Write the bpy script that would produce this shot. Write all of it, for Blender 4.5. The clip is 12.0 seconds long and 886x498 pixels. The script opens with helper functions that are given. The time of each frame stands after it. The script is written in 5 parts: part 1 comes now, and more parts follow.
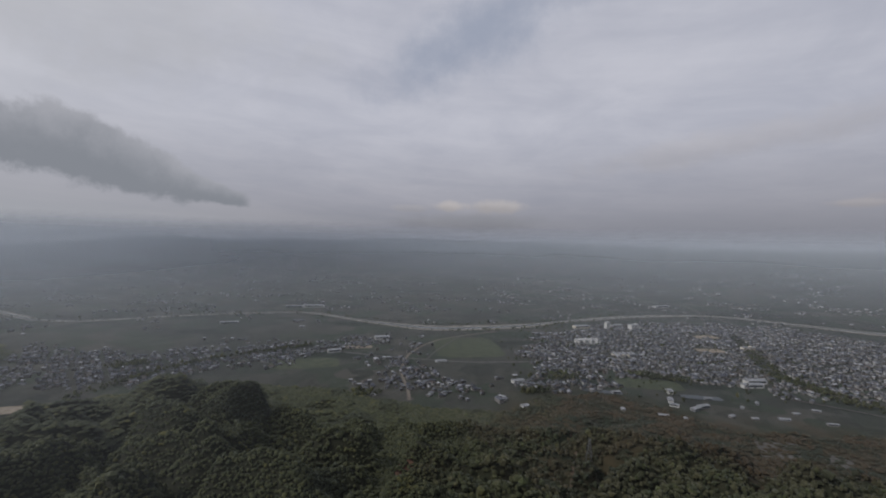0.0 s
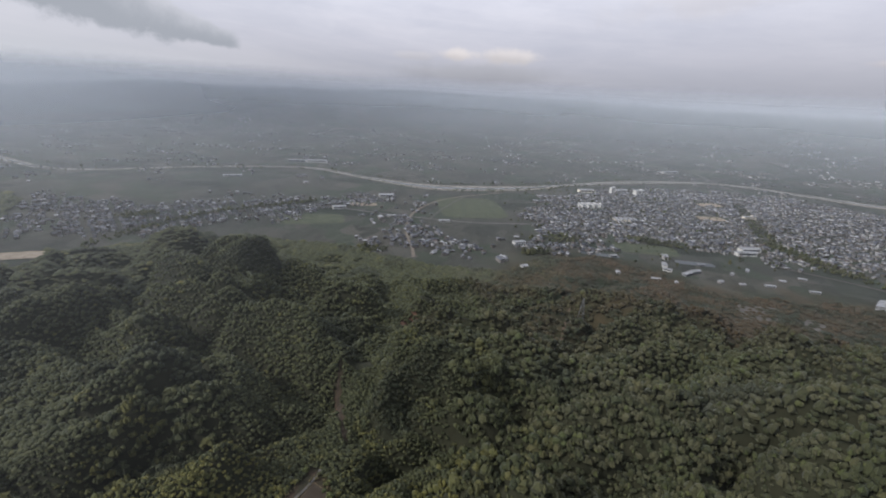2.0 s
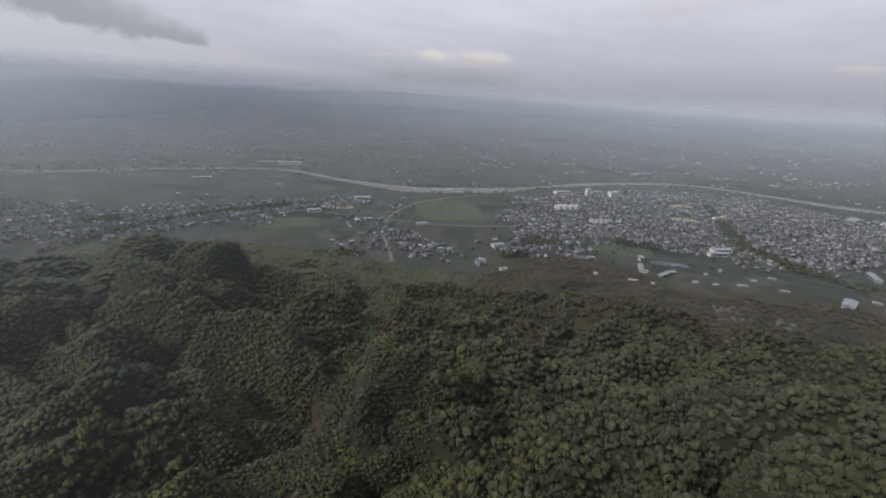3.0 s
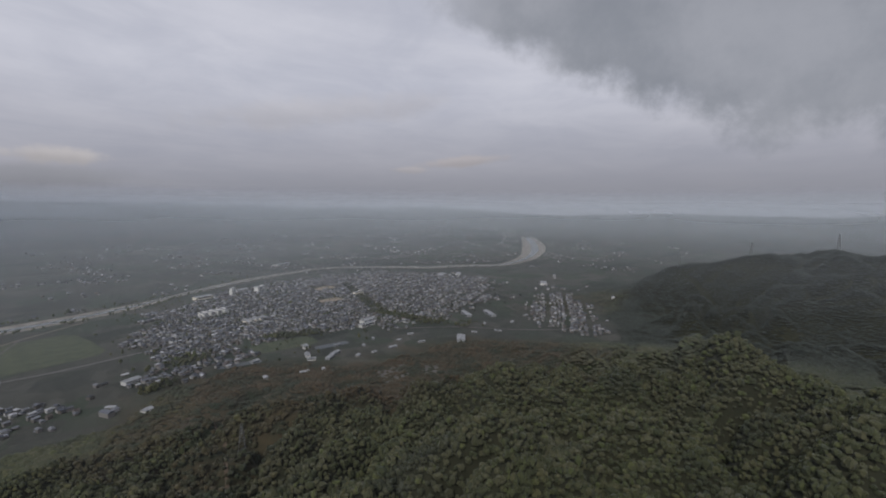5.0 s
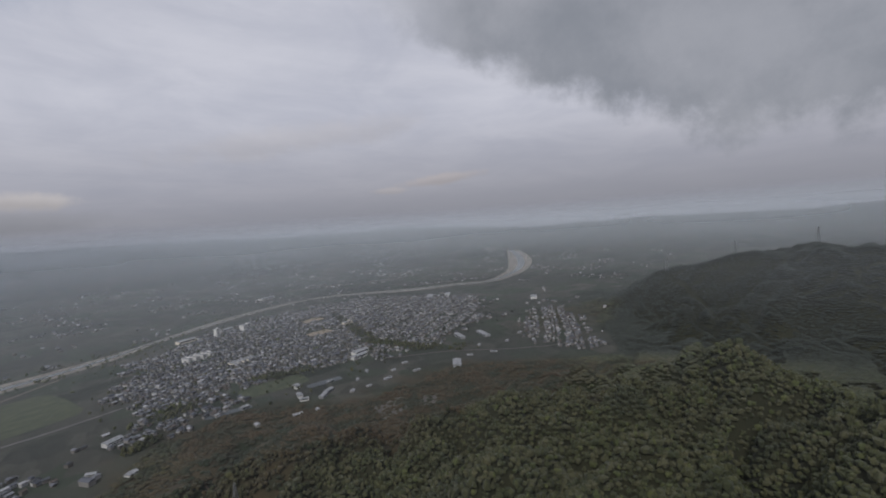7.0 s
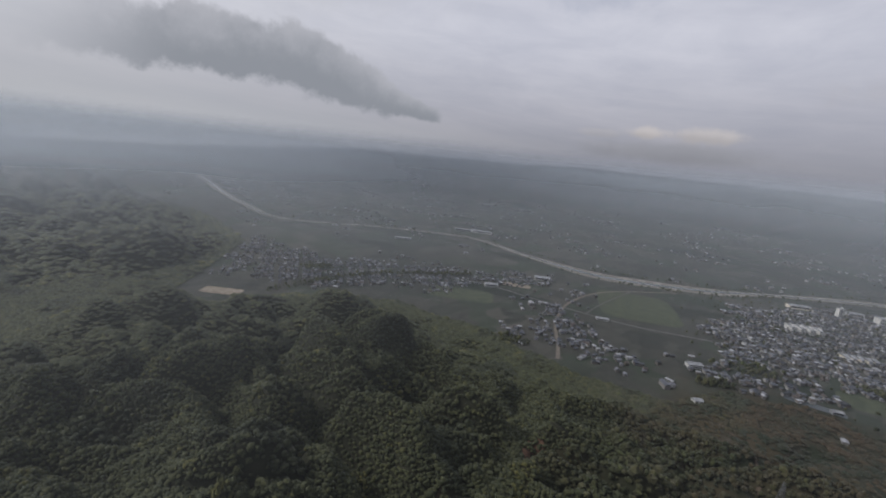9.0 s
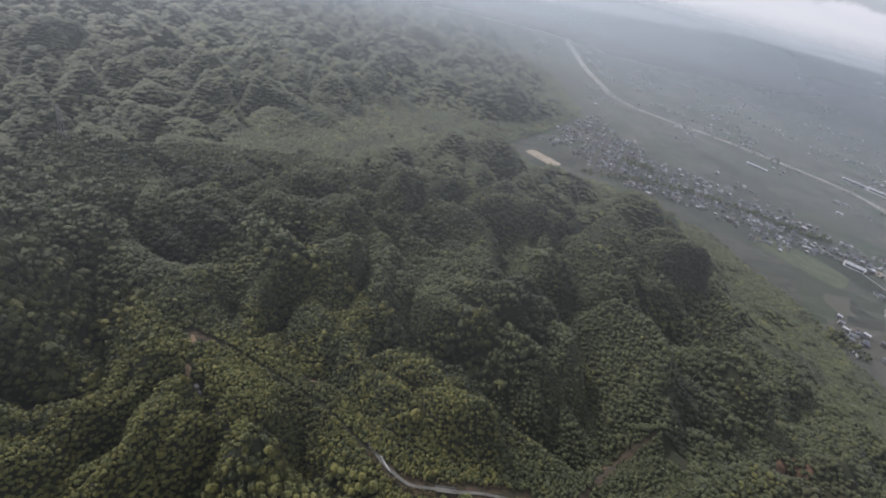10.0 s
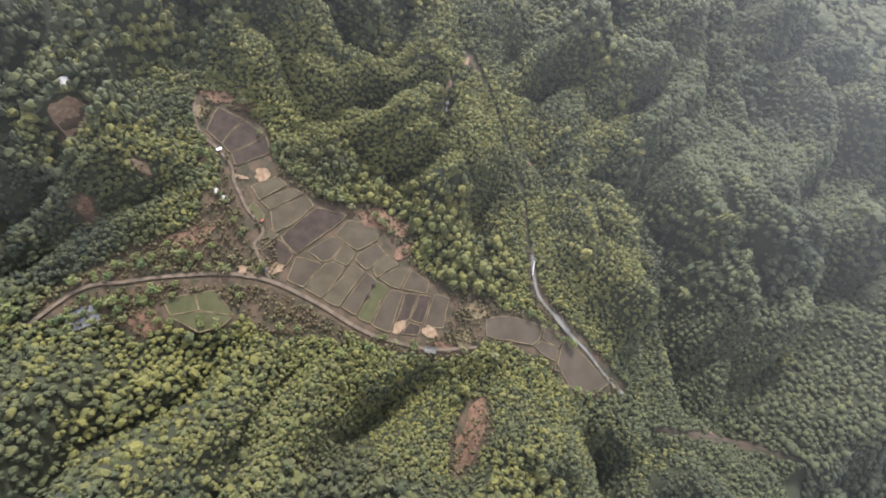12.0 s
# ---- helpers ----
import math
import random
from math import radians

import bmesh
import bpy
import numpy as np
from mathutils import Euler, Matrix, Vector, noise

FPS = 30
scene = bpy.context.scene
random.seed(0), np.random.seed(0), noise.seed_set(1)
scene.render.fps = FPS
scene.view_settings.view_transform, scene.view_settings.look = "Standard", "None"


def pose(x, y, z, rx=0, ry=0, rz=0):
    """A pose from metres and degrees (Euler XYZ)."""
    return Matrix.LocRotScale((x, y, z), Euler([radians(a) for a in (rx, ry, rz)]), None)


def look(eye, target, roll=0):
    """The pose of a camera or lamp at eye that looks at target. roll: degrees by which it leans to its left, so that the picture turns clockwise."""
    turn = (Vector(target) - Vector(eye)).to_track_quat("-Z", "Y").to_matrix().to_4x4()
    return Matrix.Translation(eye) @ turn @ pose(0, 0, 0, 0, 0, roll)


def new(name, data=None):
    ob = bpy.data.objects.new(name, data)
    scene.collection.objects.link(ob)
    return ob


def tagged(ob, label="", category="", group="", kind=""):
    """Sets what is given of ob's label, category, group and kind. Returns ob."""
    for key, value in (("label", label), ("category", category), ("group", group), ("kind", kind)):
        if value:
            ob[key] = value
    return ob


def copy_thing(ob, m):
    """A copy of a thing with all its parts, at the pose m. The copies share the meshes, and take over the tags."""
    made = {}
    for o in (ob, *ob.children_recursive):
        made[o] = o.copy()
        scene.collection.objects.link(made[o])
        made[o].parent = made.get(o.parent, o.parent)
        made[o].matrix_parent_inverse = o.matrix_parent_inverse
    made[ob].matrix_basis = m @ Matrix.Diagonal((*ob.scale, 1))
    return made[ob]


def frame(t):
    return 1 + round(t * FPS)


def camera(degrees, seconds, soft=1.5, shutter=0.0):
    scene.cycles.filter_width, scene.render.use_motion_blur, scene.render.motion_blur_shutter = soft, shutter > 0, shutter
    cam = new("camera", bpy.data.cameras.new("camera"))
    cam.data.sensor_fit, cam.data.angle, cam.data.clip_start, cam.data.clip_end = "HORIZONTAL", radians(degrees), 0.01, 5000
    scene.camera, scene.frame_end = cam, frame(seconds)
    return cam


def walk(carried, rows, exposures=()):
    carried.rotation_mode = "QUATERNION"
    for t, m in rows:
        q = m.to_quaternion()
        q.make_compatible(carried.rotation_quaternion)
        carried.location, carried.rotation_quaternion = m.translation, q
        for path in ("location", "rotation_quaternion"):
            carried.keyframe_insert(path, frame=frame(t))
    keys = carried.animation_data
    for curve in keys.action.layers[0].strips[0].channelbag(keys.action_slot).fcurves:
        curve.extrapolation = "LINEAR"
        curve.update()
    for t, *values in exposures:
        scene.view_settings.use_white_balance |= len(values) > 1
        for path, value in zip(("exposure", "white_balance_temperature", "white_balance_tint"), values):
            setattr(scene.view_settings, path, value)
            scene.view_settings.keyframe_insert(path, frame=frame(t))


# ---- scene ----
cam = camera(90.2, 12.0, soft=1.9)
# seconds, place in metres, turn in degrees
PATH = [
    (0, -0.0, 0.0, 300.0, 89.13, -1.25, 0.21),
    (0.5, -0.9, 3.7, 301.4, 79.27, -1.48, 0.48),
    (1, -1.9, 7.4, 302.5, 69.29, -2.17, 1.15),
    (1.5, -2.9, 11.3, 303.1, 67.42, -2.47, 1.03),
    (2, -4.0, 15.7, 303.3, 70.82, -2.92, 0.95),
    (2.5, -5.1, 21.1, 303.5, 70.64, -2.81, 0.81),
    (2.7, -5.7, 23.7, 303.6, 70.41, -2.78, 0.73),
    (4.3, -12.8, 50.5, 304.2, 82.36, -5.64, -36.33),
    (4.5, -12.8, 53.2, 304.7, 83.07, -4.29, -39.39),
    (5, -11.9, 59.2, 306.4, 84.49, -0.39, -47.29),
    (5.5, -10.0, 64.3, 308.9, 85.97, 4.08, -54.06),
    (6, -7.7, 68.6, 312.1, 86.48, 5.60, -55.31),
    (6.5, -5.1, 72.1, 315.5, 86.63, 5.09, -54.15),
    (6.7, -4.1, 73.4, 316.9, 86.65, 4.66, -53.35),
    (8.3, 3.2, 80.2, 327.7, 85.58, -0.08, -9.96),
    (8.5, 4.1, 80.7, 328.3, 85.11, -1.00, -2.60),
    (9, 6.1, 81.7, 329.3, 77.81, -5.79, 23.24),
    (9.5, 7.9, 82.8, 330.0, 67.36, -9.04, 49.12),
    (10, 8.6, 84.7, 330.9, 56.03, -12.40, 67.39),
    (10.5, 7.8, 87.2, 331.4, 42.28, -14.86, 81.05),
    (11, 6.0, 89.8, 331.1, 31.51, -15.17, 93.69),
    (11.5, 3.4, 92.7, 329.7, 24.99, -13.61, 104.33),
    (12, 0.5, 95.5, 327.5, 18.85, -11.77, 115.85),
]
# the clip's camera brightens as it tilts down to the dark woods
EXPOSURES = [
    (0.0, -0.35), (0.5, 0.03), (1.0, 0.45), (1.5, 0.55), (2.0, 0.44), (2.7, 0.38), (4.3, -0.2), (5.5, -0.2), (6.7, -0.2),
    (8.3, -0.35), (8.5, -0.35), (9.0, -0.12), (9.5, 0.25), (10.0, 0.78), (10.5, 1.4), (11.0, 1.82), (12.0, 2.1),
]
walk(cam, [(t, pose(x, y, z, rx, ry, rz)) for t, x, y, z, rx, ry, rz in PATH], EXPOSURES)

# ---- world and light ----
SUN_EL, SUN_AZ = 40.0, -112.0  # degrees; azimuth clockwise from +y


class Nodes:
    """Short hand for building node trees."""

    def __init__(self, tree):
        self.tree = tree
        tree.nodes.clear()

    def add(self, kind, **values):
        node = self.tree.nodes.new(kind)
        for key, value in values.items():
            if key in node.bl_rna.properties:
                setattr(node, key, value)
        return node

    def link(self, source, target):
        self.tree.links.new(source, target)

    def feed(self, socket, value):
        if isinstance(value, bpy.types.NodeSocket):
            self.link(value, socket)
        elif value is not None:
            socket.default_value = value

    def math(self, op, a, b=None, c=None, clamp=False):
        node = self.tree.nodes.new("ShaderNodeMath")
        node.operation, node.use_clamp = op, clamp
        for socket, value in zip(node.inputs, (a, b, c)):
            self.feed(socket, value)
        return node.outputs[0]

    def mix(self, factor, a, b):
        node = self.tree.nodes.new("ShaderNodeMix")
        node.data_type = "RGBA"
        self.feed(node.inputs[0], factor)
        self.feed(node.inputs[6], a if not isinstance(a, tuple) else (*a[:3], 1))
        self.feed(node.inputs[7], b if not isinstance(b, tuple) else (*b[:3], 1))
        return node.outputs[2]

    def smooth(self, value, low, high, out0=0.0, out1=1.0):
        node = self.tree.nodes.new("ShaderNodeMapRange")
        node.interpolation_type = "SMOOTHSTEP"
        for socket, v in zip(node.inputs[:5], (value, low, high, out0, out1)):
            self.feed(socket, v)
        return node.outputs[0]

    def noise(self, vector, scale, detail=3.0, rough=0.5, distortion=0.0):
        node = self.tree.nodes.new("ShaderNodeTexNoise")
        self.feed(node.inputs["Vector"], vector)
        node.inputs["Scale"].default_value = scale
        node.inputs["Detail"].default_value = detail
        node.inputs["Roughness"].default_value = rough
        node.inputs["Distortion"].default_value = distortion
        return node.outputs[0]

    def voronoi(self, vector, scale, metric="EUCLIDEAN", feature="F1"):
        node = self.tree.nodes.new("ShaderNodeTexVoronoi")
        node.distance, node.feature = metric, feature
        self.feed(node.inputs["Vector"], vector)
        node.inputs["Scale"].default_value = scale
        return node

    def xyz(self, vector):
        node = self.tree.nodes.new("ShaderNodeSeparateXYZ")
        self.link(vector, node.inputs[0])
        return node.outputs

    def vec(self, x, y, z):
        node = self.tree.nodes.new("ShaderNodeCombineXYZ")
        for socket, value in zip(node.inputs, (x, y, z)):
            self.feed(socket, value)
        return node.outputs[0]


def build_world():
    """A broken overcast sky: high grey sheets with streaks, a blue gap, a torn dark cloud bank and lower cumulus."""
    world = bpy.data.worlds.new("overcast_sky")
    scene.world = world
    world.use_nodes = True
    n = Nodes(world.node_tree)
    sky = n.add("ShaderNodeTexSky")
    sky.sky_type, sky.sun_disc = "NISHITA", False
    sky.sun_elevation, sky.sun_rotation = radians(SUN_EL), radians(SUN_AZ)
    blue = n.add("ShaderNodeMix", data_type="RGBA", blend_type="MULTIPLY")
    blue.inputs[0].default_value = 1.0
    n.link(sky.outputs[0], blue.inputs[6])
    blue.inputs[7].default_value = (0.075, 0.075, 0.075, 1)
    way = n.add("ShaderNodeTexCoord").outputs["Generated"]
    x, y, z = n.xyz(way)
    to_degrees = 180 / math.pi
    az = n.math("MULTIPLY", n.math("ARCTAN2", x, y), to_degrees)
    el = n.math("MULTIPLY", n.math("ARCSINE", z), to_degrees)
    # a layered sheet, paler overhead and grey towards the horizon
    over = n.math("ADD", n.math("MAXIMUM", z, 0.0), 0.16)
    sheet = n.vec(n.math("DIVIDE", x, over), n.math("DIVIDE", y, over), 0.0)
    broad = n.noise(sheet, 0.55, 4.0, 0.55, 0.6)
    fine = n.noise(sheet, 1.9, 6.0, 0.62, 0.5)
    # long thin streaks that lie almost level
    streak = n.noise(n.vec(n.math("MULTIPLY", az, 0.035), n.math("ADD", n.math("MULTIPLY", el, 0.30), n.math("MULTIPLY", az, 0.022)), 0.0), 1.0, 6.0, 0.58, 0.3)
    tone = n.math("ADD", n.math("ADD", n.math("MULTIPLY", broad, 0.45), n.math("MULTIPLY", fine, 0.33)), n.math("MULTIPLY", streak, 0.22))
    grey = n.mix(n.smooth(tone, 0.34, 0.66), (0.515, 0.535, 0.63), (0.68, 0.69, 0.775))
    gap = n.smooth(n.math("ADD", broad, n.math("MULTIPLY", z, -0.1)), 0.22, 0.32)
    colour = n.mix(gap, n.mix(0.5, blue.outputs[2], grey), grey)
    low = n.mix(n.smooth(streak, 0.30, 0.72), (0.335, 0.345, 0.405), (0.42, 0.415, 0.465))
    low = n.mix(n.smooth(az, 0.0, 45.0, 0.0, 0.75), low, (0.315, 0.318, 0.365))
    colour = n.mix(n.smooth(el, 1.0, 16.0, 0.9, 0.0), colour, low)
    haze = n.mix(n.smooth(az, -70.0, 5.0), (0.53, 0.545, 0.58), (0.275, 0.283, 0.327))
    colour = n.mix(n.smooth(el, -1.0, 6.0, 0.9, 0.0), colour, haze)
    colour = n.mix(n.smooth(az, -75.0, -10.0, 0.6, 0.0), colour, n.mix(n.smooth(el, 0.0, 20.0), (0.50, 0.515, 0.55), (0.80, 0.81, 0.86)))
    ragged = n.math("SUBTRACT", n.noise(way, 12.0, 8.0, 0.62), 0.5)
    torn = n.math("SUBTRACT", n.noise(way, 4.0, 8.0, 0.6, 0.5), 0.5)
    billow = n.noise(way, 17.0, 7.0, 0.62)

    def spot(a, e, wide, tall, lean, rag):
        """How far out of a leaning ellipse of the sky the way points; 1 on its rim."""
        u = n.math("SUBTRACT", az, a)
        v = n.math("SUBTRACT", n.math("SUBTRACT", el, e), n.math("MULTIPLY", u, lean))
        u, v = n.math("DIVIDE", u, wide), n.math("DIVIDE", v, tall)
        r = n.math("SQRT", n.math("ADD", n.math("MULTIPLY", u, u), n.math("MULTIPLY", v, v)))
        return n.math("ADD", r, n.math("MULTIPLY", ragged, rag)), v

    # the blue gap high in the north
    r, _ = spot(5.0, 26.0, 14.0, 5.2, 0.42, 1.8)
    colour = n.mix(n.smooth(r, 0.0, 1.4, 0.62, 0.0), colour, (0.285, 0.345, 0.475))
    # dark bank in the east, its torn lower edge sinking eastwards
    edge = n.math("MAXIMUM", n.math("SUBTRACT", 42.2, n.math("MULTIPLY", az, 0.43)), 6.5)
    deep = n.math("ADD", n.math("SUBTRACT", el, edge), n.math("ADD", n.math("MULTIPLY", torn, 9.0), n.math("MULTIPLY", ragged, 9.0)))
    dark = n.mix(n.smooth(n.noise(way, 5.0, 7.0, 0.6), 0.3, 0.7), (0.235, 0.255, 0.295), (0.35, 0.365, 0.41))
    bank = n.math("MULTIPLY", n.smooth(deep, -1.5, 3.2, 0.0, 0.85), n.smooth(az, 38.0, 56.0))
    bank = n.math("MULTIPLY", bank, n.smooth(az, 150.0, 120.0, 0.0, 1.0))
    colour = n.mix(bank, colour, dark)
    # the long grey cumulus in the north-west, thinning to a tip
    along = n.math("DIVIDE", n.math("SUBTRACT", -23.5, az), 25.0)
    middle = n.math("ADD", 4.5, n.math("MULTIPLY", n.smooth(along, 0.0, 0.75), 4.6))
    half = n.math("ADD", 1.0, n.math("MULTIPLY", n.smooth(along, 0.0, 0.6), 2.7))
    height = n.math("DIVIDE", n.math("SUBTRACT", el, middle), half)
    r = n.math("ADD", n.math("ABSOLUTE", height), n.math("MULTIPLY", ragged, 1.7))
    body = n.math("MULTIPLY", n.smooth(r, 0.66, 1.02, 0.92, 0.0), n.smooth(n.math("ADD", along, n.math("MULTIPLY", ragged, 0.25)), -0.02, 0.07))
    body = n.math("MULTIPLY", body, n.smooth(along, 1.15, 1.8, 1.0, 0.0))
    lit = n.smooth(n.math("ADD", height, n.math("MULTIPLY", billow, 1.6)), 0.3, 2.0)
    colour = n.mix(body, colour, n.mix(lit, (0.275, 0.295, 0.335), (0.46, 0.47, 0.52)))
    # small sunlit heads over a dusky base, and warm wisps
    for a, e, wide, tall, lean, rag, amount, tint in CLOUDS:
        r, v = spot(a, e, wide, tall, lean, rag)
        shade = n.mix(n.smooth(n.math("ADD", v, n.math("MULTIPLY", billow, 0.8)), -0.2, 0.9), tuple(c * 0.78 for c in tint), tint)
        colour = n.mix(n.smooth(r, 0.35, 1.1, amount, 0.0), colour, shade)
    glow = n.add("ShaderNodeBackground")
    n.link(colour, glow.inputs[0])
    glow.inputs[1].default_value = 1.0
    n.link(glow.outputs[0], n.add("ShaderNodeOutputWorld").inputs[0])


# lower clouds: azimuth, elevation, half width, half height (degrees), lean, raggedness, density, colour
CLOUDS = [
    (3.0, 2.6, 12.0, 1.5, 0.0, 1.2, 0.55, (0.30, 0.305, 0.335)),
    (0.5, 4.6, 3.0, 0.85, 0.0, 2.2, 0.85, (0.60, 0.565, 0.565)),
    (6.6, 4.7, 4.0, 0.95, -0.03, 2.2, 0.8, (0.58, 0.55, 0.555)),
    (-4.5, 4.3, 3.0, 0.6, 0.0, 2.0, 0.35, (0.52, 0.50, 0.51)),
    (50.0, 5.7, 7.0, 0.8, 0.09, 1.8, 0.6, (0.52, 0.475, 0.475)),
    (43.0, 4.6, 3.0, 0.5, 0.0, 1.8, 0.45, (0.54, 0.50, 0.50)),
    (33.0, 11.5, 17.0, 2.2, 0.12, 1.6, 0.4, (0.57, 0.55, 0.58)),
    (-52.0, 24.0, 40.0, 11.0, 0.0, 1.0, 0.45, (0.66, 0.665, 0.70)),
]
build_world()

sun = new("sun", bpy.data.lights.new("sun", "SUN"))
sun.data.energy, sun.data.angle, sun.data.color = 2.5, radians(12), (1.0, 0.96, 0.9)
sun_way = Vector((math.sin(radians(SUN_AZ)) * math.cos(radians(SUN_EL)), math.cos(radians(SUN_AZ)) * math.cos(radians(SUN_EL)), math.sin(radians(SUN_EL))))
sun.matrix_world = look(sun_way * 1000, (0, 0, 0))

# ---- materials ----
def material(name, colour, rough=0.8, spec=0.3, bump=None, metallic=0.0, sheen=0.0):
    """A principled material. colour: a value, or a function of (nodes, position) giving a socket; bump: (scale, depth)."""
    m = bpy.data.materials.new(name)
    m.use_nodes = True
    n = Nodes(m.node_tree)
    shader = n.add("ShaderNodeBsdfPrincipled")
    place = n.add("ShaderNodeNewGeometry").outputs["Position"]
    value = colour(n, place) if callable(colour) else (*colour, 1)
    n.feed(shader.inputs["Base Color"], value)
    shader.inputs["Roughness"].default_value = rough
    shader.inputs["Specular IOR Level"].default_value = spec
    shader.inputs["Metallic"].default_value = metallic
    shader.inputs["Sheen Weight"].default_value = sheen
    shader.inputs["Sheen Roughness"].default_value = 0.6
    shader.inputs["Sheen Tint"].default_value = (0.8, 0.9, 1.0, 1)
    if bump:
        b = n.add("ShaderNodeBump")
        b.inputs["Distance"].default_value = bump[1]
        b.inputs["Strength"].default_value = 1.0
        n.link(n.noise(place, bump[0], 4.0, 0.6), b.inputs["Height"])
        n.link(b.outputs[0], shader.inputs["Normal"])
    n.link(shader.outputs[0], n.add("ShaderNodeOutputMaterial").inputs[0])
    return m


def varied(a, b, scale, low=0.35, high=0.65, detail=4.0):
    return lambda n, p: n.mix(n.smooth(n.noise(p, scale, detail, 0.6), low, high), a, b)


def ground_colour(n, p):
    """Ground cover: bare and grassy field plots on the plain, fallen leaves darkened as shade between crowns in the
    woods, brown orchards on the foot slopes.
    """
    flat = n.vec(*(n.math("MULTIPLY", c, s) for c, s in zip(n.xyz(p), (1, 1, 0))))
    turn = n.add("ShaderNodeVectorRotate")
    n.link(flat, turn.inputs[0])
    turn.inputs["Angle"].default_value = 0.35
    plots = n.voronoi(turn.outputs[0], 1 / 74, "CHEBYCHEV").outputs["Color"]
    strips = n.voronoi(n.vec(*(n.math("MULTIPLY", c, s) for c, s in zip(n.xyz(turn.outputs[0]), (1, 0.45, 0)))), 1 / 17, "CHEBYCHEV").outputs["Color"]
    r, g, _ = n.xyz(plots)
    r2, g2, _ = n.xyz(strips)
    tone = n.math("ADD", n.math("MULTIPLY", r, 0.7), n.math("MULTIPLY", r2, 0.3))
    field = n.mix(tone, (0.028, 0.034, 0.025), (0.112, 0.105, 0.088))
    field = n.mix(n.smooth(g, 0.5, 0.75, 0.0, 0.7), field, (0.042, 0.064, 0.036))
    field = n.mix(n.smooth(g2, 0.86, 0.95, 0.0, 0.5), field, (0.12, 0.115, 0.10))
    wide = n.noise(p, 1 / 420, 3.0, 0.55)
    field = n.mix(n.smooth(wide, 0.35, 0.7, 0.0, 0.55), field, (0.050, 0.056, 0.050))
    px, py, _ = n.xyz(p)
    belts = n.noise(n.vec(n.math("MULTIPLY", px, 1 / 520), n.math("MULTIPLY", py, 1 / 170), 0.0), 1.0, 4.0, 0.6)
    field = n.mix(n.smooth(belts, 0.56, 0.66, 0.0, 0.85), field, (0.022, 0.032, 0.020))
    # fallen leaves, coloured darker so that gaps between crowns read as shadow
    shaded_litter = n.mix(n.noise(p, 1 / 9, 4.0, 0.6), (0.020, 0.026, 0.012), (0.048, 0.046, 0.026))
    brown = n.mix(n.smooth(n.noise(p, 1 / 55, 5.0, 0.65), 0.35, 0.65), (0.028, 0.038, 0.019), (0.078, 0.058, 0.031))
    attribute = n.add("ShaderNodeAttribute")
    attribute.attribute_name = "cover"
    wood, orchard, valley = n.xyz(attribute.outputs["Vector"])
    earth = n.mix(n.smooth(n.noise(p, 1 / 7, 5.0, 0.65), 0.35, 0.65), (0.022, 0.021, 0.012), (0.055, 0.037, 0.025))
    return n.mix(valley, n.mix(0.45, n.mix(orchard, n.mix(wood, field, shaded_litter), brown), (0.0, 0.0, 0.0)), earth)


def canopy_colour(n, p):
    """Mixed woods: evergreen green, yellow-green bamboo and new leaf, grey-brown bare crowns, differing crown by crown."""
    isle = n.add("ShaderNodeNewGeometry").outputs["Random Per Island"]
    each = n.add("ShaderNodeAttribute")
    each.attribute_name = "tone"
    rand = n.math("ADD", n.math("MULTIPLY", each.outputs["Fac"], 0.75), n.math("MULTIPLY", isle, 0.25))
    wide = n.noise(p, 1 / 95, 3.0, 0.55)
    mid = n.noise(p, 1 / 28, 3.0, 0.6)
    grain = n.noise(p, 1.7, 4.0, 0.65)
    green = n.mix(rand, (0.052, 0.064, 0.026), (0.110, 0.117, 0.044))
    yellow = n.mix(rand, (0.105, 0.120, 0.032), (0.225, 0.205, 0.048))
    bare = n.mix(rand, (0.044, 0.048, 0.026), (0.138, 0.134, 0.074))
    fresh = n.mix(rand, (0.080, 0.105, 0.035), (0.130, 0.150, 0.050))
    attribute = n.add("ShaderNodeAttribute")
    attribute.attribute_name = "cover"
    leafy, dry, kind = n.xyz(attribute.outputs["Vector"])
    c = n.mix(n.smooth(n.math("ADD", n.math("ADD", n.math("MULTIPLY", mid, 0.75), n.math("MULTIPLY", rand, 0.25)), n.math("MULTIPLY", leafy, 0.36)), 0.49, 0.78, 0.0, 0.92), green, yellow)
    c = n.mix(n.smooth(n.math("ADD", n.math("ADD", n.math("MULTIPLY", wide, 0.5), n.math("MULTIPLY", rand, 0.3)), n.math("MULTIPLY", dry, 0.35)), 0.56, 0.78, 0.0, 0.72), c, bare)
    c = n.mix(n.math("MULTIPLY", n.smooth(isle, 0.90, 0.93), n.smooth(dry, 0.2, 0.5, 0.0, 0.8)), c, fresh)
    # dark conifer plots, and the cloud shadow coloured onto the eastern mountain
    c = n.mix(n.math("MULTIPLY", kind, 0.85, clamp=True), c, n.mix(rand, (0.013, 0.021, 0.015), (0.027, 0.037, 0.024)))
    c = n.mix(n.math("MULTIPLY", kind, -0.9, clamp=True), c, n.mix(n.smooth(n.math("ADD", n.noise(p, 1 / 60, 4.0, 0.6), n.math("MULTIPLY", rand, 0.12)), 0.40, 0.68), (0.026, 0.038, 0.018), (0.090, 0.058, 0.027)))
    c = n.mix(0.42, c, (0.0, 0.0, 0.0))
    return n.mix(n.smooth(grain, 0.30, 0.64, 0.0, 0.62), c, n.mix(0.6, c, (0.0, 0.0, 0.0)))


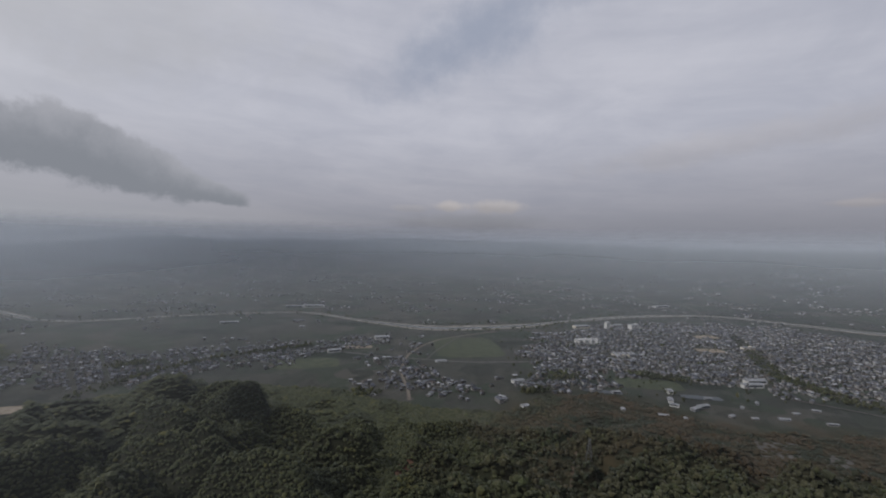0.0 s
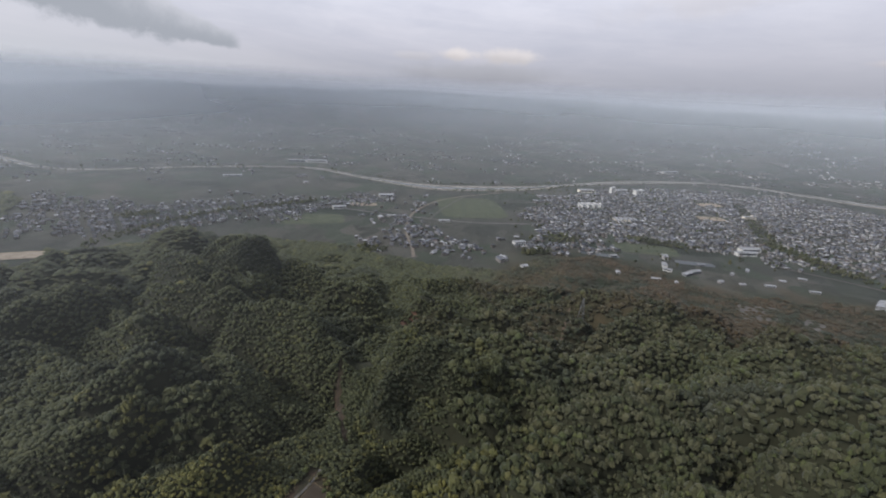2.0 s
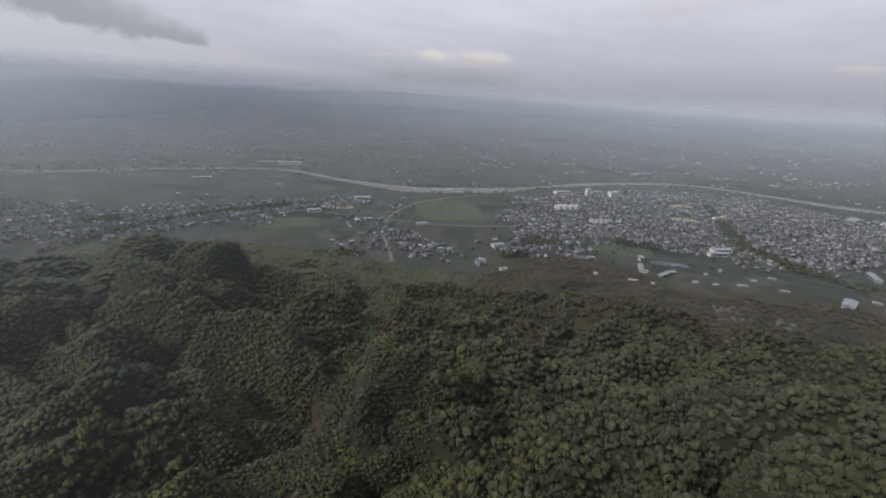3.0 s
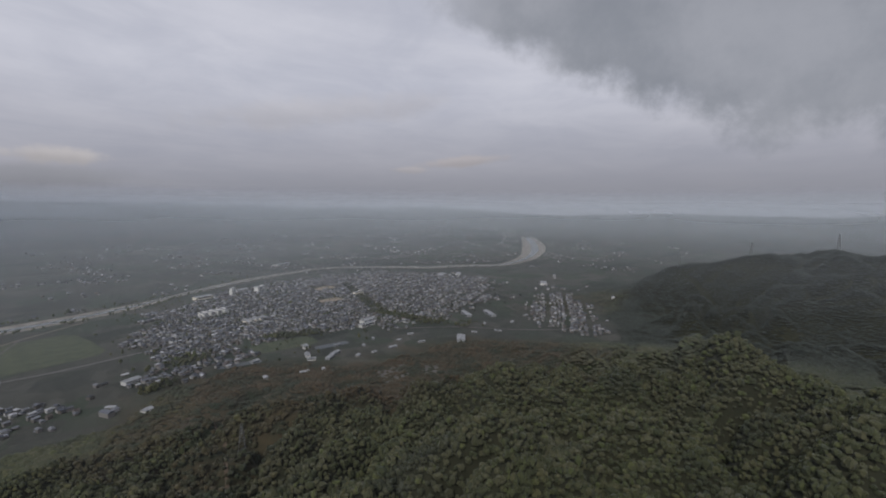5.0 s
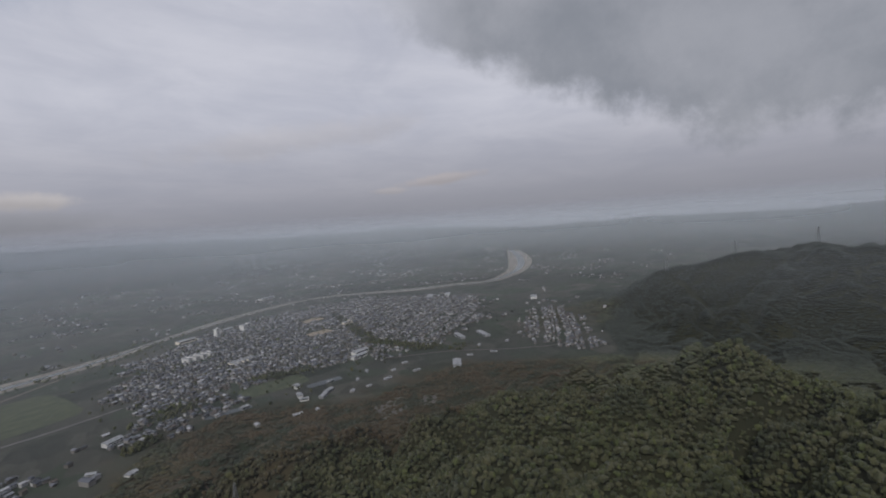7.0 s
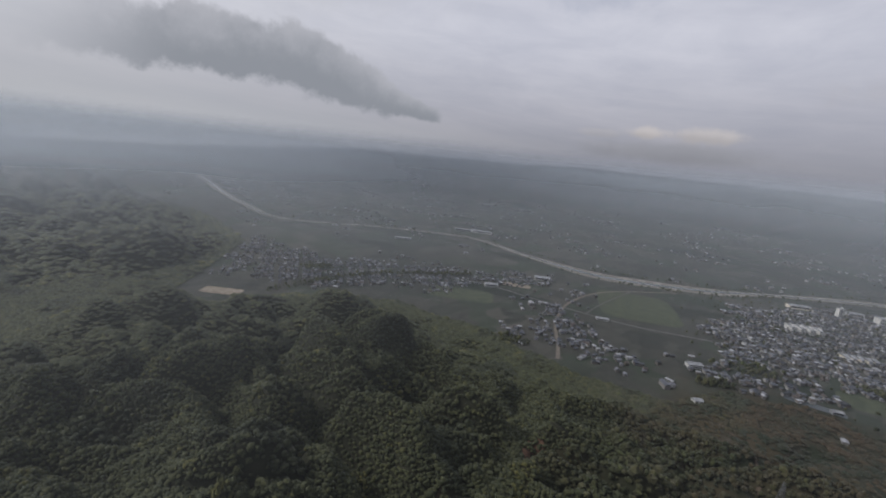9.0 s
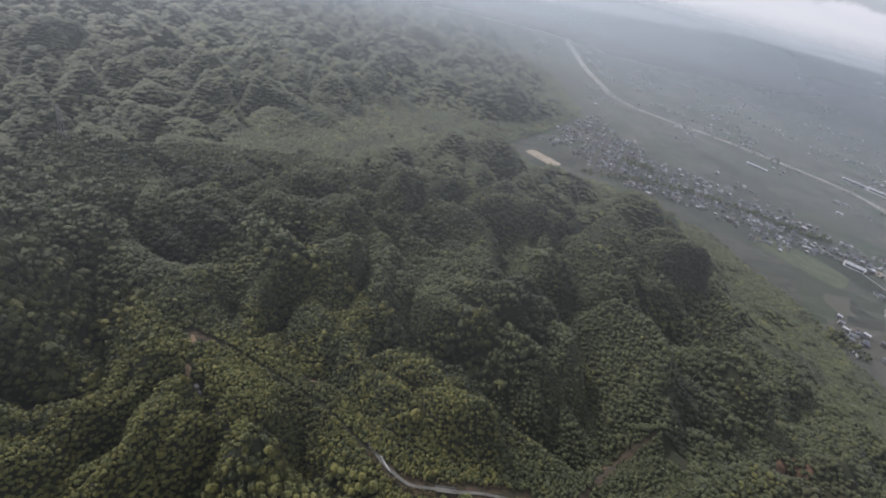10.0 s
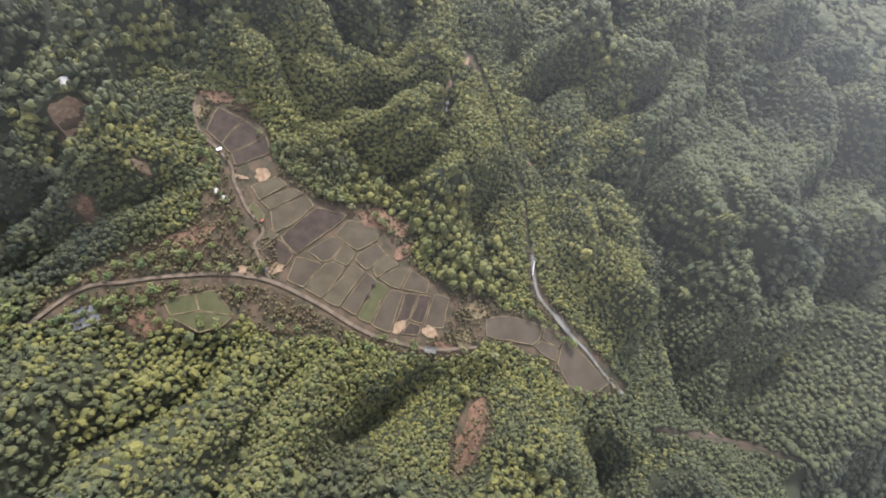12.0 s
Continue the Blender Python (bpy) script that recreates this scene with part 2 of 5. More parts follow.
GROUND = material("ground_cover", ground_colour, 0.85, 0.15, (1 / 3, 0.5), sheen=0.04)
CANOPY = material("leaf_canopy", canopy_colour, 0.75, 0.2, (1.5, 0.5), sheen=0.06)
GRAVEL = material("river_gravel", varied((0.12, 0.112, 0.10), (0.20, 0.187, 0.168), 1 / 25), 0.85, 0.3)
WATER = material("river_water", (0.05, 0.06, 0.06), 0.25, 0.5)
MUD = material("wet_paddy_mud", varied((0.027, 0.021, 0.015), (0.041, 0.032, 0.023), 1 / 12), 0.6, 0.10, (0.8, 0.05))
BUND = material("grassy_bund", varied((0.066, 0.052, 0.030), (0.115, 0.088, 0.054), 1 / 4), 0.9, 0.2)
TRACK = material("dirt_track", varied((0.056, 0.043, 0.032), (0.090, 0.070, 0.053), 1 / 5), 0.9, 0.2)
CONCRETE = material("concrete", varied((0.066, 0.064, 0.061), (0.10, 0.097, 0.091), 1 / 6), 0.85, 0.3)


def tint_by_object(palette):
    def colour(n, p):
        rand = n.add("ShaderNodeNewGeometry").outputs["Random Per Island"]
        ramp = n.add("ShaderNodeValToRGB")
        ramp.color_ramp.interpolation = "CONSTANT"
        while len(ramp.color_ramp.elements) < len(palette):
            ramp.color_ramp.elements.new(0.5)
        for k, (element, c) in enumerate(zip(ramp.color_ramp.elements, palette)):
            element.position, element.color = k / len(palette), (*c, 1)
        n.link(rand, ramp.inputs[0])
        return ramp.outputs[0]
    return colour


ROOFS = [(0.031, 0.035, 0.043), (0.058, 0.064, 0.078), (0.086, 0.092, 0.111), (0.041, 0.047, 0.066), (0.133, 0.140, 0.164), (0.069, 0.056, 0.051), (0.281, 0.289, 0.312), (0.048, 0.055, 0.070), (0.072, 0.078, 0.098), (0.109, 0.115, 0.134)]
ROOF = material("roof_tiles", tint_by_object(ROOFS), 0.6, 0.4)
WALL = material("house_walls", tint_by_object([(0.20, 0.196, 0.192), (0.14, 0.133, 0.128), (0.30, 0.30, 0.30), (0.10, 0.093, 0.085), (0.17, 0.165, 0.162)]), 0.85, 0.3)

# ---- land form ----
def lattice(ix, iy, seed):
    h = np.sin(ix * 127.1 + iy * 311.7 + seed * 74.7) * 43758.5453
    return (h - np.floor(h)) * 2 * math.pi


def gradient(x, y, seed=0):
    """Smooth gradient noise on arrays, about -0.7 to 0.7."""
    x0, y0 = np.floor(x), np.floor(y)
    fx, fy = x - x0, y - y0
    u, v = fx * fx * fx * (fx * (fx * 6 - 15) + 10), fy * fy * fy * (fy * (fy * 6 - 15) + 10)

    def corner(i, j):
        a = lattice(x0 + i, y0 + j, seed)
        return np.cos(a) * (fx - i) + np.sin(a) * (fy - j)

    low = corner(0, 0) * (1 - u) + corner(1, 0) * u
    high = corner(0, 1) * (1 - u) + corner(1, 1) * u
    return low * (1 - v) + high * v


def step(a, b, x):
    t = np.clip((x - a) / (b - a), 0, 1)
    return t * t * (3 - 2 * t)


def line_distance(x, y, line):
    """The distance from (x, y) to a polyline of (x, y, z, half width), with z and width at the nearest point."""
    best, bz, bw = np.full(np.shape(x), 1e9), np.zeros(np.shape(x)), np.zeros(np.shape(x))
    for (ax, ay, az, aw), (cx, cy, cz, cw) in zip(line, line[1:]):
        dx, dy = cx - ax, cy - ay
        t = np.clip(((x - ax) * dx + (y - ay) * dy) / (dx * dx + dy * dy), 0, 1)
        d = np.hypot(x - ax - t * dx, y - ay - t * dy)
        near = d < best
        best, bz, bw = np.where(near, d, best), np.where(near, az + t * (cz - az), bz), np.where(near, aw + t * (cw - aw), bw)
    return best, bz, bw


# the foot of the hills: y along x
FOOT_X = [-3000, -2000, -1430, -1070, -820, -716, -617, -433, -223, -100, -30, 122, 208, 361, 440, 512, 753, 900, 1000, 1300, 1360, 1550, 1750, 2000, 2500, 3200]
FOOT_Y = [1800, 1500, 1290, 1100, 690, 670, 835, 915, 880, 840, 800, 790, 880, 880, 785, 725, 700, 500, 430, 610, 660, 770, 720, 320, -500, -1500]
# valley floors: x, y, height, half width
PADDY_VALLEY = [(-122, -80, 62, 11), (-108, -50, 61, 14), (-88, -15, 60, 19), (-72, 30, 58, 31), (-69, 95, 57, 27), (-73, 130, 57, 21), (-79, 160, 56, 13), (-81, 215, 55, 10), (-80, 244, 55, 5)]
TRACK_VALLEY = [(60, -85, 60, 4), (10, -54, 59, 12), (-16, -14, 58, 20), (-34, 30, 58, 12), (-33, 80, 58, 8)]
ROAD_VALLEY = [(-84, 250, 55, 3), (-99, 205, 56, 5), (-110, 175, 57, 5), (-135, 158, 60, 1.5), (-175, 135, 64, 0.2), (-229, 83, 72, 0.2), (-246, 55, 76, 4)]
GULLY = [(-80, 246, 54, 1), (-74, 310, 50, 1), (-66, 400, 42, 1), (-60, 520, 30, 2), (-40, 700, 10, 3)]
EAST_VALLEY = [(1020, 420, 8, 30), (930, 200, 30, 40), (880, -50, 45, 40), (860, -400, 60, 40)]
WEST_VALLEY = [(-950, 560, 5, 40), (-760, 330, 22, 25), (-640, 150, 34, 20), (-560, -60, 45, 20), (-520, -400, 55, 20)]
# ridge lines: x, y, height, half width
EAST_RIDGE = [(40, 215, 92, 40), (199, 330, 99, 45), (330, 300, 108, 50), (520, 300, 104, 60), (655, 250, 112, 60), (640, 110, 122, 60), (550, 0, 124, 70), (480, -200, 130, 70)]
DARK_MOUNTAIN = [(1400, 560, 30, 150), (1560, 460, 112, 210), (1640, 280, 150, 240), (1690, 80, 186, 280), (1500, -20, 196, 300), (1500, -300, 190, 300)]
MID_RIDGE = [(-43, 438, 84, 30), (20, 400, 80, 35), (70, 330, 78, 30), (60, 270, 84, 30)]
WEST_RIDGE = [(-430, 75, 84, 40), (-520, 147, 74, 45), (-610, 325, 64, 50), (-690, 520, 44, 50)]


def foot_depth(x, y):
    """How far (x, y) lies inside the hills, from the foot line."""
    wander = gradient(x / 90, y / 90, 3) * 30
    return np.interp(x, FOOT_X, FOOT_Y) - y + wander


def orchard_share(x, y):
    d = foot_depth(x, y)
    blob = step(1.2, 0.5, np.hypot((x - 1330) / 200, (y - 690) / 130) + 0.5 * gradient(x / 60, y / 60, 10))
    return 0.8 * blob + (1 - blob) * step(-30, 260, x + gradient(x / 110, y / 110, 9) * 260) * step(1000, 820, x) * step(-90, 20, d + gradient(x / 40, y / 40, 6) * 60) * step(430, 280, d + gradient(x / 60, y / 60, 5) * 80)


def terrain(x, y):
    x, y = np.asarray(x, float), np.asarray(y, float)
    d = foot_depth(x, y)
    slow = step(-50, 150, x) * step(1000, 800, x)
    base = 58 * step(-10, 360, d) * (1 - slow) + 64 * step(0, 600, d) * slow
    base += 30 * step(500, 1100, d) * step(-700, -300, x)
    for line, share in ((EAST_RIDGE, 1.0), (MID_RIDGE, 1.0), (WEST_RIDGE, 1.0)):
        dist, z, w = line_distance(x, y, line)
        base = np.maximum(base, base + (z - 12 - base) * np.exp(-(dist / (w * 1.6)) ** 2) * share)
    wx, wy = x + gradient(x / 160, y / 160, 1) * 60, y + gradient(x / 160, y / 160, 2) * 60
    big = (np.abs(gradient(wx / 190, wy / 130, 11)) * 1.5 + 0.003) ** 0.85
    small = (np.abs(gradient(wx / 96 + 7, wy / 64, 12)) * 1.5 + 0.004) ** 0.85
    spurs = (np.abs(gradient(wx / 40 + 3, wy / 34, 13)) * 1.5 + 0.006) ** 0.9
    rough = step(0, 260, d) ** 0.7 * (1 - 0.72 * slow * step(420, 200, d))
    rough = rough * (1 + 0.1 * step(60, -60, x) * step(150, 320, y))
    h = base + rough * ((big - 0.38) * 60 + (small - 0.40) * 58 + (spurs - 0.40) * 14)
    h = np.maximum(h, 2 * step(0, 60, d))
    for line, bank in ((EAST_VALLEY, 210), (WEST_VALLEY, 150)):
        dist, z, w = line_distance(x, y, line)
        s = step(0, 1, (dist - w) / bank)
        h = np.minimum(h, z + (h - z) * s)
    # the dark mountain in the east
    dist, z, w = line_distance(x, y, DARK_MOUNTAIN)
    h = np.maximum(h, z * (1 + 0.26 * (big - 0.4) + 0.13 * (small - 0.4)) * np.exp(-(dist / w) ** 2) * step(-20, 240, d))
    # the valley floors, cut in level
    for line, bank in ((TRACK_VALLEY, 42), (PADDY_VALLEY, 46), (ROAD_VALLEY, 42), (GULLY, 30)):
        dist, z, w = line_distance(x, y, line)
        s = step(0, 1, (dist - w) / bank)
        h = z * (1 - s) + h * s
    h = np.where(d < 0, 0, h) * step(-5, 60, d)
    # far off the land climbs to the hills on the skyline
    r = np.hypot(x, y - 60)
    az = np.arctan2(x, y - 60)
    rise = 292 - 170 * step(-0.5, -1.15, az) * step(-3.0, -2.4, az) + 40 * np.exp(-((az - 0.10) / 0.33) ** 2) + 26 * gradient(az * 5, 3.3 + az * 0, 21) + 12 * gradient(az * 17, 7.3 + az * 0, 23) - 50 * step(0.75, 1.1, az) * step(1.9, 1.5, az) + 40 * step(1.45, 1.8, az)
    t = np.clip((r - 2500) / 2300, 0, 1)
    far = rise * t ** 1.7 + t * (1 - t) * 90 * gradient(x / 500, y / 500, 22)
    return h + far


def inside(x, y, poly):
    x, y = np.asarray(x), np.asarray(y)
    out = np.zeros(x.shape, bool)
    for (ax, ay), (bx, by) in zip(poly, poly[1:] + poly[:1]):
        cross = ((ay > y) != (by > y)) & (x < (bx - ax) * (y - ay) / (by - ay + 1e-9) + ax)
        out ^= cross
    return out


# the open floor of the paddy valley, and of the scrubby side valley below the track
PADDY_FLOOR = [(-117, -83), (-126, -82), (-133, -63), (-127, -43), (-121, -29), (-106, -18), (-103, -2), (-99, 16), (-106, 35), (-117, 57), (-110, 81), (-90, 94), (-87, 107), (-91, 127),
               (-96, 146), (-91, 156), (-97, 173), (-98, 193), (-106, 179), (-120, 163), (-123, 167), (-110, 185), (-102, 205), (-86, 251), (-74, 247), (-65, 232), (-66, 212), (-75, 197), (-73, 170), (-68, 156), (-56, 151), (-43, 131), (-34, 101), (-33, 74)]
SIDE_FLOOR = [(-33, 74), (-27, 83), (-23, 62), (-13, 47), (-11, 37), (-14, 21), (-6, 19), (5, 7), (8, -9), (22, -19), (19, -33), (26, -40), (36, -53), (34, -69), (19, -70), (2, -62), (-18, -53), (-35, -41), (-51, -34), (-65, -40), (-77, -38), (-90, -45), (-104, -74), (-117, -83), (-110, -60), (-97, -20), (-90, 10)]
# small open glades in the woods: x, y, half sizes and turn
GLADES = [(-13, 169, 24, 8.5, 2), (-64, -111, 14, 15, 0), (-59, -69, 3.5, 5, 0), (-25, -82, 8, 5, 20), (-84, -52, 2.5, 2.5, 0), (-204, 132, 6, 6, 0), (-216, 54, 4.5, 3, 0), (-240, 57, 6, 2.5, 10), (-205, 60, 4, 3, 0), (-300, -110, 10, 12, 0), (-46, 505, 6, 9, 0)]
# a brown hollow way that runs down a gully
HOLLOW_WAY = [(-70, 283, 0, 1.5), (-80, 311, 0, 2.5), (-88, 335, 0, 3.5), (-97, 368, 0, 2.5), (-99, 392, 0, 1)]


def valley_share(x, y):
    """Open valley floor: dry grass and bare earth."""
    x, y = np.asarray(x, float), np.asarray(y, float)
    jx, jy = x + gradient(x / 7, y / 7, 91) * 3, y + gradient(x / 7, y / 7, 92) * 3
    out = (inside(jx, jy, PADDY_FLOOR) | inside(jx, jy, SIDE_FLOOR)).astype(float)
    dist, _, w = line_distance(x, y, ROAD_VALLEY)
    out = np.maximum(out, step(3, -1, dist - w) * step(0, 1.5, w))
    dist, _, w = line_distance(jx, jy, HOLLOW_WAY)
    out = np.maximum(out, step(2, -1, dist - w))
    for px, py, rx, ry, turn in GLADES:
        c, q = math.cos(radians(turn)), math.sin(radians(turn))
        u, v = (jx - px) * c + (jy - py) * q, (jy - py) * c - (jx - px) * q
        out = np.maximum(out, step(1.2, 0.9, np.hypot(u / rx, v / ry)))
    return out


# ---- mesh helpers ----
def mesh_object(name, verts, faces, mat, parent=None, label="", smooth=False, cover=None, tone=None):
    """One mesh object from arrays of corners and of faces (all with the same number of corners)."""
    verts, faces = np.asarray(verts, np.float32), np.asarray(faces, np.int32)
    me = bpy.data.meshes.new(name)
    k = faces.shape[1]
    me.vertices.add(len(verts))
    me.vertices.foreach_set("co", verts.ravel())
    me.loops.add(faces.size)
    me.loops.foreach_set("vertex_index", faces.ravel())
    me.polygons.add(len(faces))
    me.polygons.foreach_set("loop_start", np.arange(len(faces), dtype=np.int32) * k)
    me.polygons.foreach_set("use_smooth", np.full(len(faces), smooth))
    if cover is not None:
        a = me.attributes.new("cover", "FLOAT_VECTOR", "POINT")
        a.data.foreach_set("vector", np.asarray(cover, np.float32).ravel())
    if tone is not None:
        me.attributes.new("tone", "FLOAT", "POINT").data.foreach_set("value", np.asarray(tone, np.float32))
    me.update(calc_edges=True)
    me.materials.append(mat)
    ob = new(name, me)
    ob.parent = parent
    if label:
        ob["label"] = label
    return ob


def part(name, bm, mat, parent, label=""):
    """Links a bmesh as one mesh object under a thing or a part."""
    me = bpy.data.meshes.new(name)
    bm.to_mesh(me)
    bm.free()
    me.materials.append(mat)
    ob = new(name, me)
    ob.parent = parent
    if label:
        ob["label"] = label
    return ob


def grid_faces(rows, columns, closed=False):
    i, j = np.meshgrid(np.arange(rows - 1), np.arange(columns if closed else columns - 1), indexing="ij")
    k = (j + 1) % columns
    return np.stack([i * columns + j, i * columns + k, (i + 1) * columns + k, (i + 1) * columns + j], -1).reshape(-1, 4)


# ---- ground ----
def build_ground():
    """One sheet, in rings that widen outwards, to the skyline."""
    rings = np.concatenate([[0.02], np.arange(2, 520, 5.0), 520 * (4790 / 520) ** (np.arange(170) / 169)])
    spokes = np.linspace(0, 2 * math.pi, 600, endpoint=False)
    r, a = np.meshgrid(rings, spokes, indexing="ij")
    x, y = r * np.sin(a) - 20, 60 + r * np.cos(a)
    x, y = x.ravel(), y.ravel()
    z = terrain(x, y)
    d = foot_depth(x, y)
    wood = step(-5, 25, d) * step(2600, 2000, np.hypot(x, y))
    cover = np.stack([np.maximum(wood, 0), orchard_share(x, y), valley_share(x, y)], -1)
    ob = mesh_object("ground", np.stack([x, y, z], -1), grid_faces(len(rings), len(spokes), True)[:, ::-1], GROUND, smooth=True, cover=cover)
    tagged(ob, "patchwork of dark fields on a plain below wooded hills", "ground", kind="structure")


build_ground()


def ribbon(name, line, mat, lift=0.3, sub=6):
    """A strip that follows the land along a line of (x, y, half width)."""
    p = np.array(line, float)
    f = np.linspace(0, len(p) - 1, (len(p) - 1) * sub + 1)
    # a smooth curve through the points
    i = np.clip(f.astype(int), 0, len(p) - 2)
    s = (f - i)[:, None]
    q = np.concatenate([2 * p[:1] - p[1:2], p, 2 * p[-1:] - p[-2:-1]])
    a, b, c, d = q[i], q[i + 1], q[i + 2], q[i + 3]
    c3 = 0.5 * (2 * b + (c - a) * s + (2 * a - 5 * b + 4 * c - d) * s ** 2 + (3 * b - a - 3 * c + d) * s ** 3)
    along = np.gradient(c3[:, :2], axis=0)
    along /= np.linalg.norm(along, axis=1)[:, None] + 1e-9
    side = np.stack([along[:, 1], -along[:, 0]], -1)
    across = np.array([-1, -0.5, 0, 0.5, 1])
    pts = c3[:, None, :2] + side[:, None] * across[None, :, None] * c3[:, None, 2:3]
    z = terrain(pts[..., 0], pts[..., 1]) + lift
    verts = np.concatenate([pts, z[..., None]], -1).reshape(-1, 3)
    return mesh_object(name, verts, grid_faces(len(f), 5)[:, ::-1], mat, smooth=True)


RIVER = [(-2600, 2150, 22), (-1643, 1640, 18), (-1300, 1510, 17), (-950, 1690, 16), (-573, 1795, 16), (-290, 1640, 20), (-64, 1540, 45), (100, 1555, 45), (300, 1615, 36),
         (441, 1700, 18), (743, 1850, 26), (1088, 1940, 22), (1250, 1900, 26), (1400, 1770, 34), (1560, 1620, 42), (1760, 1500, 40), (1930, 1400, 36), (2313, 1490, 60), (2700, 1690, 80), (3050, 1960, 50)]
tagged(ribbon("river", RIVER, GRAVEL, 0.8, 10), "shallow river in a wide pale gravel bed", "river", kind="structure")
STREAM = [(x + 9 * math.sin(k * 1.9), y + 6 * math.cos(k * 2.3), w * 0.32) for k, (x, y, w) in enumerate(RIVER)]
tagged(ribbon("water", STREAM, WATER, 1.1, 10), "narrow grey water channel in a gravel river bed", "river", kind="structure")

# ---- woods ----
def tuft(rng, small):
    """A lumpy dome of leaves: corners and triangles, about one metre in radius."""
    bm = bmesh.new()
    if small:
        bmesh.ops.create_cone(bm, segments=4, radius1=0.95, radius2=0.35, depth=1.5)
        bmesh.ops.triangulate(bm, faces=bm.faces)
    else:
        bmesh.ops.create_icosphere(bm, subdivisions=1, radius=1.0)
    for v in bm.verts:
        v.co *= rng.uniform(0.62, 1.28)
    bm.normal_update()
    bmesh.ops.delete(bm, geom=[f for f in bm.faces if f.normal.z < -0.55], context="FACES")
    bm.verts.index_update()
    verts = np.array([v.co for v in bm.verts])
    faces = np.array([[v.index for v in f.verts] for f in bm.faces])
    bm.free()
    return verts, faces


def low_dome(rng):
    """A cheap low crown for far woods: a six-sided dome."""
    a = [k * math.pi / 3 + rng.uniform(-0.3, 0.3) for k in range(6)]
    ring = [(math.cos(q) * r, math.sin(q) * r, rng.uniform(-0.5, -0.2)) for q, r in ((q, rng.uniform(0.8, 1.2)) for q in a)]
    return np.array(ring + [(rng.uniform(-0.2, 0.2), rng.uniform(-0.2, 0.2), 0.75)]), np.array([(k, (k + 1) % 6, 6) for k in range(6)])


def crown_template(rng, lumps):
    """A crown of several tufts, joined in one set of arrays."""
    if not lumps:
        return low_dome(rng)
    vs, fs, base = [], [], 0
    for k in range(lumps):
        v, f = tuft(rng, k > 0)
        a, r = rng.uniform(0, 6.28), 0.0 if k == 0 else rng.uniform(0.5, 0.85)
        s = 0.8 if k == 0 else rng.uniform(0.45, 0.62)
        v = v * s + np.array([math.cos(a) * r, math.sin(a) * r, 0.0 if k == 0 else rng.uniform(0.05, 0.6)])
        vs.append(v), fs.append(f + base)
        base += len(v)
    return np.concatenate(vs), np.concatenate(fs)


def scatter(name, xs, ys, radius, lumps, label, slender=(1.2, 1.8)):
    """Many crowns over the land as one object."""
    rng = random.Random(len(xs))
    templates = [crown_template(rng, lumps) for _ in range(9)]
    which = np.random.randint(0, len(templates), len(xs))
    z = terrain(xs, ys)
    verts, faces, cover, tone, base = [], [], [], [], 0
    for k, (v, f) in enumerate(templates):
        m = np.where(which == k)[0]
        if not len(m):
            continue
        a = np.random.uniform(0, 6.28, len(m))
        s = radius[m] * np.exp(np.random.normal(0, 0.2, len(m))) * (1 + 0.2 * gradient(xs[m] / 22, ys[m] / 22, 33))
        tall = s * np.random.uniform(*slender, len(m)) * (1.0 if lumps > 1 else 0.8) * (1 - 0.5 * step(780, 980, xs[m]))
        ca, sa = np.cos(a)[:, None], np.sin(a)[:, None]
        X = xs[m][:, None] + (v[None, :, 0] * ca - v[None, :, 1] * sa) * s[:, None]
        Y = ys[m][:, None] + (v[None, :, 0] * sa + v[None, :, 1] * ca) * s[:, None]
        Z = z[m][:, None] + (v[None, :, 2] + 1.1) * tall[:, None]
        verts.append(np.stack([X, Y, Z], -1).reshape(-1, 3))
        faces.append((f[None] + (np.arange(len(m)) * len(v))[:, None, None]).reshape(-1, 3) + base)
        orchard = orchard_share(xs[m], ys[m])
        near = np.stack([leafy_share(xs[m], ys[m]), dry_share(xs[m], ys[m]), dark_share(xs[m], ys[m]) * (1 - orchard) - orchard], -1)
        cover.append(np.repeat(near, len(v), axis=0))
        tone.append(np.repeat(np.random.uniform(0, 1, len(m)), len(v)))
        base += len(m) * len(v)
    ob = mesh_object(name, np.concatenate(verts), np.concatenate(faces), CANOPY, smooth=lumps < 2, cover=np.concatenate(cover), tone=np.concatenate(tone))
    return tagged(ob, label, "woods", kind="stuff")


def leafy_share(x, y):
    """Yellow-green bamboo and new leaf round the paddies."""
    band = np.exp(-(line_distance(x, y, [(-212, 90, 0, 0), (-175, 77, 0, 0), (-152, 57, 0, 0), (-133, 31, 0, 0)])[0] / 9) ** 2)
    return 1.0 * step(300, 60, np.hypot(x + 110, y - 60)) - 0.2 + 2.3 * band + 0.6 * gradient(x / 60, y / 60, 31)


def dry_share(x, y):
    """Grey, half-bare crowns on the slopes towards the east and far south-west, the latter's pale tone partly haze put
    into the colour.
    """
    return step(-60, 120, x) * step(-100, 150, y) * 0.8 + 1.1 * step(170, -80, y) * step(-190, -360, x) + 0.5 * gradient(x / 120, y / 120, 32)


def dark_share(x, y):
    """Cloud shadow put into the eastern mountain's crown colour, and conifer plots elsewhere."""
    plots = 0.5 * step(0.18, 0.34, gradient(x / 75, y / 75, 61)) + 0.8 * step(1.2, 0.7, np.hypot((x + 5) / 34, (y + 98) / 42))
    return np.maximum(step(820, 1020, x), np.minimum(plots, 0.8))


